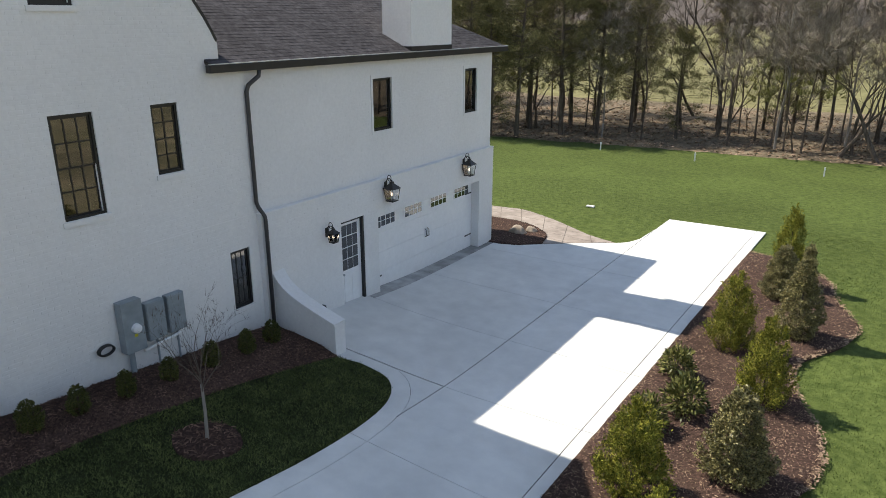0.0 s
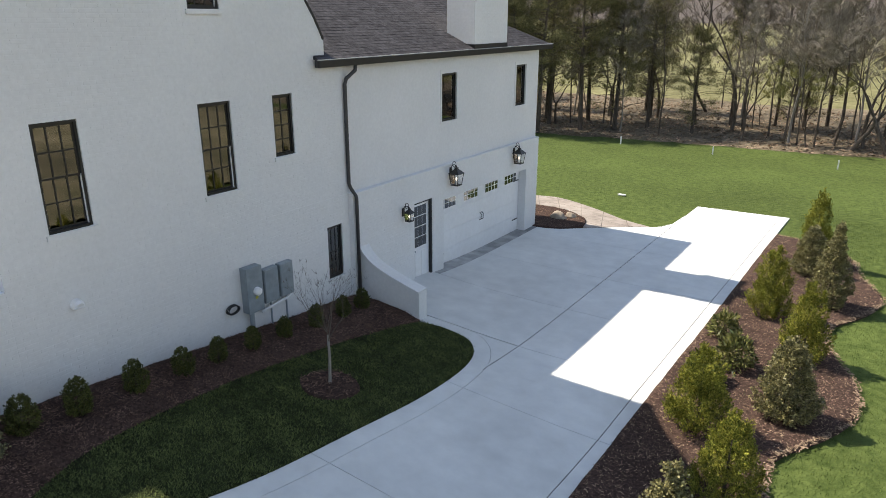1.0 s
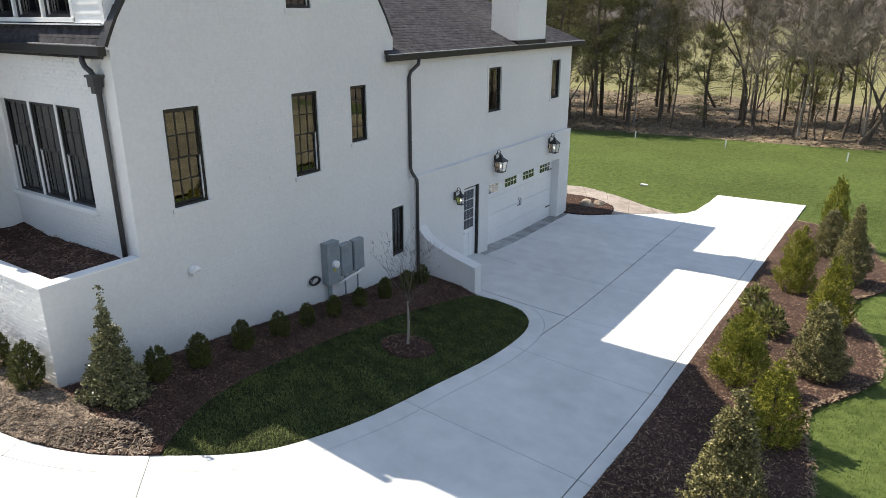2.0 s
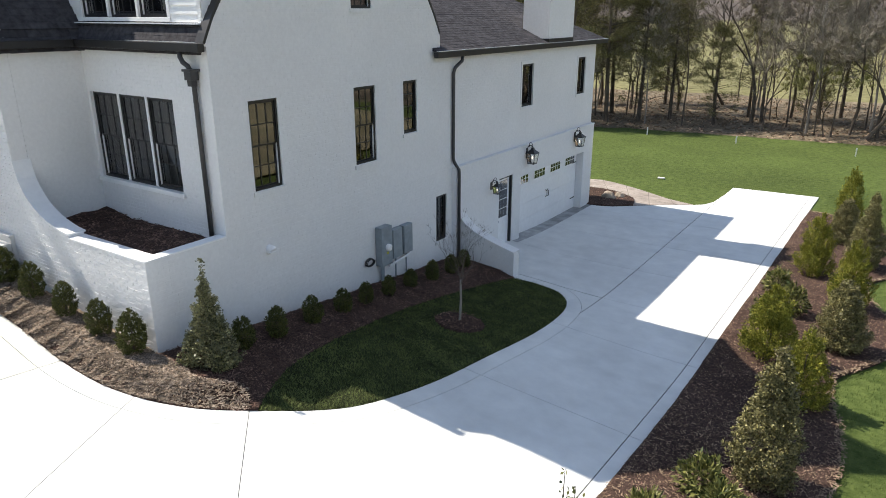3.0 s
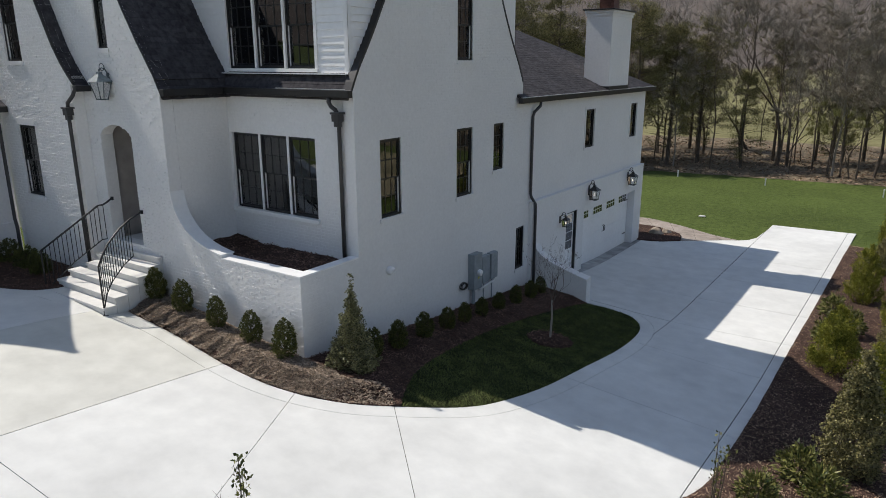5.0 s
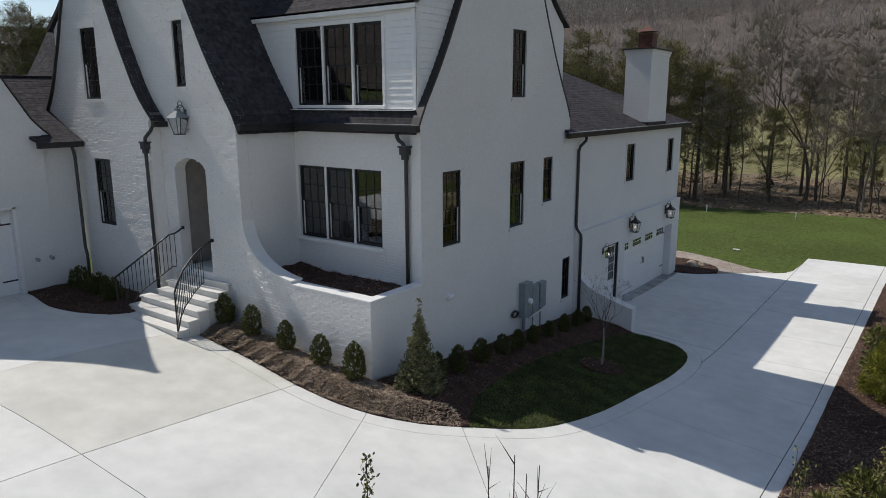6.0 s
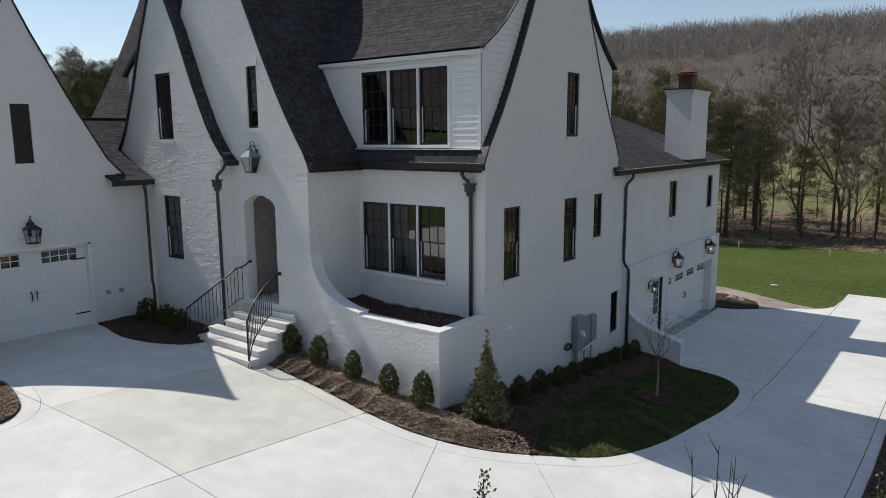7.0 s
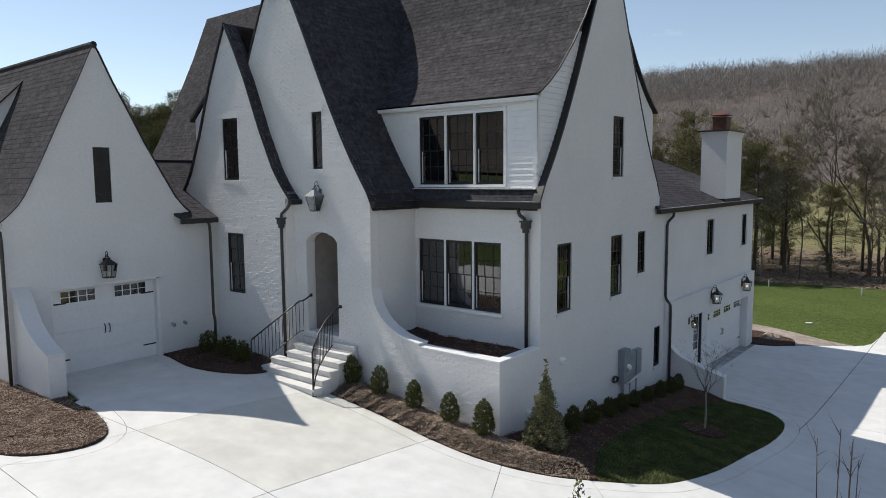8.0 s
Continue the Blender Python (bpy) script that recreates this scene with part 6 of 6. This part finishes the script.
def cedar_tree(seed, h, label, low=0.22):
    r = random.Random(seed)
    ob = thing("cedar_tree", label, "tree", group="woodland cedars")
    mid, top = Vector((r.gauss(0, .1), r.gauss(0, .1), h * .4)), Vector((r.gauss(0, .2), r.gauss(0, .2), h * .97))
    foot = Vector((0, 0, -.3))
    bm = tube(bmesh.new(), [foot, mid, top], [0.16, 0.12, 0.015], 7)
    sprays = []
    for i in range(120):
        t = low + (0.97 - low) * r.random() ** 0.9
        a = r.uniform(0, 6.28)
        l = h * 0.24 * (1.02 - t) ** 0.55 * r.uniform(0.35, 1.3) + 0.25
        base = foot.lerp(mid, (t * h + .3) / (h * .4 + .3)) if t < 0.4 else mid.lerp(top, (t - 0.4) / 0.57)
        tip = base + Vector((math.cos(a) * l, math.sin(a) * l, l * r.uniform(-0.1, 0.5)))
        tube(bm, [base, base.lerp(tip, .5) + Vector((0, 0, .06 * l)), tip], [0.03, 0.018, 0.005], 3)
        if t > low + 0.12 or r.random() < 0.3:
            for k in range(r.choice((2, 3, 4))):
                f = r.uniform(0.35, 1.0)
                b = a + r.gauss(0, 0.7)
                p = base.lerp(tip, f)
                q = p + Vector((math.cos(b), math.sin(b), r.uniform(-.1, .6))) * l * r.uniform(0.2, 0.42)
                sprays.append((p, q))
    part("trunk", bm, BARK, ob)

    def place(q):
        p, tip = q.choice(sprays)
        return p.lerp(tip, q.uniform(0.0, 1.1)) + Vector((q.gauss(0, .15), q.gauss(0, .15), q.gauss(0, .13))), (tip - p).normalized()
    part("crown", leaf_cloud(seed, 19000, place, 0.19, 0.014, 0.4, 0.8, True), CEDAR, ob, kind="stuff")
    return ob


r = random.Random(77)
kinds = [bare_tree(1, 12.5, 0.105, BARK, "tall straight bare grey-brown tree beyond the lawn", 22, 0), bare_tree(2, 13, 0.135, BARK, "tall forked bare woodland tree beyond the lawn", 5, 0.3),
         bare_tree(3, 11.5, 0.075, PALE_BARK, "slender pale-barked bare tree beyond the lawn", 24, 0), bare_tree(4, 9.5, 0.05, BARK, "young thin bare tree beyond the lawn", 16, 0),
         cedar_tree(5, 11.5, "olive-green cedar with bare lower trunk"), cedar_tree(6, 10, "olive-green cedar with low ragged limbs", 0.12), cedar_tree(7, 12.5, "dark olive cedar with bare lower trunk"),
         bare_tree(8, 10.5, 0.15, BARK, "dark leaning forked tree beyond the lawn", 5, 0.26, None, "bare_tree", 0.16),
         bare_tree(9, 7.5, 0.06, BARK, "young tree with first yellow-green buds beyond the lawn", 4, 0.24, BUD, "budding_tree", 0.1)]
spots = [(-10.3, 47.5, 1, 1.1), (-9.6, 48.0, 1, 0.95), (-6.4, 45.4, 2, 1.05), (-19.5, 43.2, 4, 1.0), (-22.5, 44.4, 6, 1.0), (-17.6, 44.8, 5, 1.0), (-25.3, 43.6, 5, 1.0), (-15.8, 46.5, 6, 0.9), (-20.8, 47.8, 4, 1.05), (-28, 45, 4, 1.1),
         (-31.5, 46.5, 6, 1.1), (-14.2, 44.0, 3, 1.0), (-12.4, 45.6, 5, 0.72), (-7.8, 46.8, 3, 1.1), (-4.0, 46.4, 0, 1.0), (-2.3, 45.8, 1, 0.9), (0.6, 46.8, 0, 1.05), (-4.9, 44.9, 3, 1.1), (2.5, 45.6, 2, 1.0), (4.5, 47.5, 1, 1.0), (6.5, 46, 1, 0.9),
         (9, 47, 0, 1.0), (12, 46, 1, 1.0), (-34, 44, 0, 1.1), (-37, 47, 5, 1.1), (-41, 45, 4, 1.1), (-45, 47, 1, 1.1), (-50, 45, 6, 1.1), (-56, 47, 0, 1.1), (-13.3, 50, 0, 1.05), (-16.8, 52, 1, 0.95), (-8.4, 53, 0, 1.0), (-5.2, 55, 4, 0.95), (-1.5, 52, 3, 1.2),
         (1.4, 54, 0, 1.1), (-23.5, 52, 1, 1.0), (-27, 54, 0, 1.1), (-31, 52, 4, 1.0), (-19, 56, 5, 1.0), (-11.5, 57, 2, 1.1), (-3.2, 49.4, 3, 1.0), (3.6, 51, 1, 1.0), (7.8, 53, 0, 1.1), (-21.3, 45.6, 3, 1.0), (-18.4, 46.2, 3, 1.1), (-24, 47, 4, 0.9), (-6.9, 50.5, 5, 0.8),
         (-0.3, 44.9, 3, 0.9), (-2.9, 48.2, 2, 1.0), (1.9, 48.6, 0, 0.85), (-9.0, 44.6, 3, 0.85), (-11.2, 51.5, 6, 0.8), (-62, 22, 6, 0.98), (-58, 19, 4, 0.96), (-66, 27, 5, 0.96), (-64, 15, 0, 0.77), (-60, 12, 4, 0.88), (-70, 9, 6, 1.1), (-55, 27, 1, 1.1), (-68, 4, 0, 1.1), (-72, 18, 4, 1.2), (-50, 31, 0, 1.1),
         (-47.5, 10.6, 6, 0.77), (-46.8, 11.9, 4, 0.83), (-48.5, 12.6, 5, 0.90), (-45.8, 13.2, 4, 0.79), (-49, 9.4, 6, 0.76), (-51, 14.2, 1, 0.67), (-45, 14.8, 0, 0.67), (-52, 10.4, 0, 0.70), (-50, 7.8, 4, 0.76), (-47, 9.8, 3, 1.09), (-53, 12.5, 5, 0.90), (-46.2, 12.4, 5, 0.90), (-21.6, 40.7, 4, 1.0), (-25.0, 40.3, 6, 1.0), (-23.2, 39.9, 5, 0.95), (-28.4, 40.2, 4, 1.0), (-47.6, 13.4, 6, 0.80), (-48.2, 11.3, 4, 0.85), (-50.2, 12.9, 6, 0.85), (-46.6, 10.6, 5, 0.87), (-49.4, 11.0, 4, 0.90), (-44.6, 13.9, 5, 0.80), (-51.8, 15.6, 4, 0.90)]
for i in range(66):
    x = r.uniform(-48, 16)
    spots.append((x, 44.2 + 0.09 * x * (x < 0) * 0.3 + 17 * r.random() ** 1.3, r.choice((0, 1, 2, 3, 3, 5, 7, 7, 8, 8)), r.uniform(0.75, 1.05)))
used = set()
for x, y, kind, s in spots:
    ob = kinds[kind] if kind not in used else copy_thing(kinds[kind], Matrix.Identity(4))
    used.add(kind)
    set_down(ob, x, y, r.uniform(0, 360), s * r.uniform(0.92, 1.08), 0)

# fallen limbs and stones on the woodland floor
verts, faces = [], []
for i in range(500):
    x, y, a, l = r.uniform(-45, 12), r.uniform(43.5, 62), r.uniform(0, 6.3), r.uniform(0.3, 1.6)
    z = land(x, y) + 0.08
    q = len(verts)
    c, s = math.cos(a), math.sin(a)
    verts += [(x - s * .04, y + c * .04, z), (x + s * .04, y - c * .04, z), (x + c * l, y + s * l, z + r.uniform(0, .35))]
    faces.append((q, q + 1, q + 2))
thing("fallen_brushwood", "fallen grey sticks on the woodland floor", "sticks", bm=(verts, faces), mat=BARK, kind="stuff")

verts, faces = [], []
for i in range(16000):
    x, y = r.uniform(-48, 14), 40 + 24 * r.random() ** 1.25
    if y < table(WOOD_EDGE, x) - 0.25:
        continue
    a, l, w, z = r.uniform(0, 6.3), r.uniform(0.05, 0.16), r.uniform(0.03, 0.07), land(x, y) + 0.05 + 0.35 * max(0, noise.noise((x * 0.16, y * 0.16, 5))) * ease(43, 48, y)
    c, s, q = math.cos(a), math.sin(a), len(verts)
    verts += [(x - c * l, y - s * l, z), (x - s * w, y + c * w, z + r.uniform(0, .10)), (x + c * l, y + s * l, z + r.uniform(0, .08)), (x + s * w, y - c * w, z)]
    faces.append((q, q + 1, q + 2, q + 3))
thing("dead_leaves", "dry tan leaves and grass tufts under the trees", "leaves", bm=(verts, faces), mat=STRAW, kind="stuff")

# far woods on the hill
verts, faces, ev, ef = [], [], [], []
for i in range(9000):
    a, d = r.uniform(-1.0, 0.85), (138 + 240 * r.random() ** 0.5 if i % 3 else 270 + 60 * r.random())
    x, y = -5 + math.sin(a) * d, math.cos(a) * d
    if y < 60 and x > -90:
        continue
    z = land(x, y) - (0 if i % 3 else 3.0)
    h = r.uniform(8, 13)
    if r.random() < 0.04 * ease(260, 150, d):
        for _ in range(46):
            t = r.uniform(.15, .95)
            p = Vector((r.gauss(0, 1.5 * (1.1 - t)), r.gauss(0, 1.5 * (1.1 - t)), t * h * .85))
            q = len(ev)
            ev += [(x + p.x, y + p.y, z + p.z), (x + p.x + r.uniform(-.7, .7), y + p.y, z + p.z + .8), (x + p.x + r.uniform(-.7, .7), y + p.y, z + p.z - .5)]
            ef.append((q, q + 1, q + 2))
        continue
    if r.random() < 0.4:
        q = len(verts)
        verts += [(x - .09, y, z), (x + .09, y + .08, z), (x + r.gauss(0, .8), y, z + h * .6)]
        faces.append((q, q + 1, q + 2))
    wide, core = h * r.uniform(0.26, 0.42), Vector((r.gauss(0, .4), 0, h * r.uniform(.42, .55)))
    thick = 1 if i % 3 else 1.7
    for k in range(44 if i % 3 else 90):
        v = Vector((r.gauss(0, 1), r.gauss(0, 1), r.gauss(0.25, 1))).normalized() * r.uniform(.6, 1.0)
        tip = Vector((v.x * wide, v.y * wide, h * .62 + v.z * h * .38))
        root = core.lerp(tip, r.uniform(0.0, 0.2) if k < 6 else r.uniform(.35, .8)) + Vector((r.gauss(0, .35), r.gauss(0, .35), r.gauss(0, .35)))
        q = len(verts)
        w, b = (r.uniform(.05, .10) if k < 6 else r.uniform(.025, .055) * thick), r.uniform(0, 3.14)
        c, sn = math.cos(b) * w, math.sin(b) * w
        verts += [(x + root.x - c, y + root.y, z + root.z - sn), (x + root.x + c, y + root.y + c * .5, z + root.z + sn), (x + tip.x, y + tip.y, z + tip.z)]
        faces.append((q, q + 1, q + 2))
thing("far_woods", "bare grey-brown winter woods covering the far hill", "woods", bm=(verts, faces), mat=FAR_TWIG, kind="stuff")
thing("far_evergreens", "scattered dark evergreens among the far hill woods", "woods", bm=(ev, ef), mat=CEDAR, kind="stuff")

# small sapling on the side lawn
sap = thing("sapling", "small bare pale-barked sapling on the side lawn", "tree")
bm, tips = bmesh.new(), []
rs = random.Random(14)
tube(bm, [(0, 0, -.05), (0.02, 0.01, 0.5), (0.0, 0.02, 0.95)], [0.030, 0.025, 0.02], 8)
part("trunk", bm, PALE_BARK, sap)
for i in range(7):
    a = i * 0.95 + rs.uniform(-.2, .2)
    bm = bmesh.new()
    limbs(bm, Vector((0, 0.02, 0.80 + 0.045 * i)), Vector((math.cos(a) * .55, math.sin(a) * .55, 1)).normalized(), 0.50, 0.010, 3, rs, 0.45, tips, 5)
    part("branch", bm, BARK, sap)
part("twig", twigs(tips, rs, 3, 0.12, 0.002), BARK, sap, kind="stuff")
set_down(sap, -8.2, 5.3, 0, 1.0, 0.05)

# survey stakes on the lawn edge
for x, y in ((-15.18, 39.5), (-9.5, 39.15), (-3.0, 38.6)):
    thing("survey_stake", "short pale wooden stake in the lawn", "stake", at=(x, y, land(x, y) - .1), bm=boxes((-.03, .03, -.03, .03, 0, .5), (-.035, .035, -.035, .035, .42, .53)), mat=TRIM, group="survey stakes")
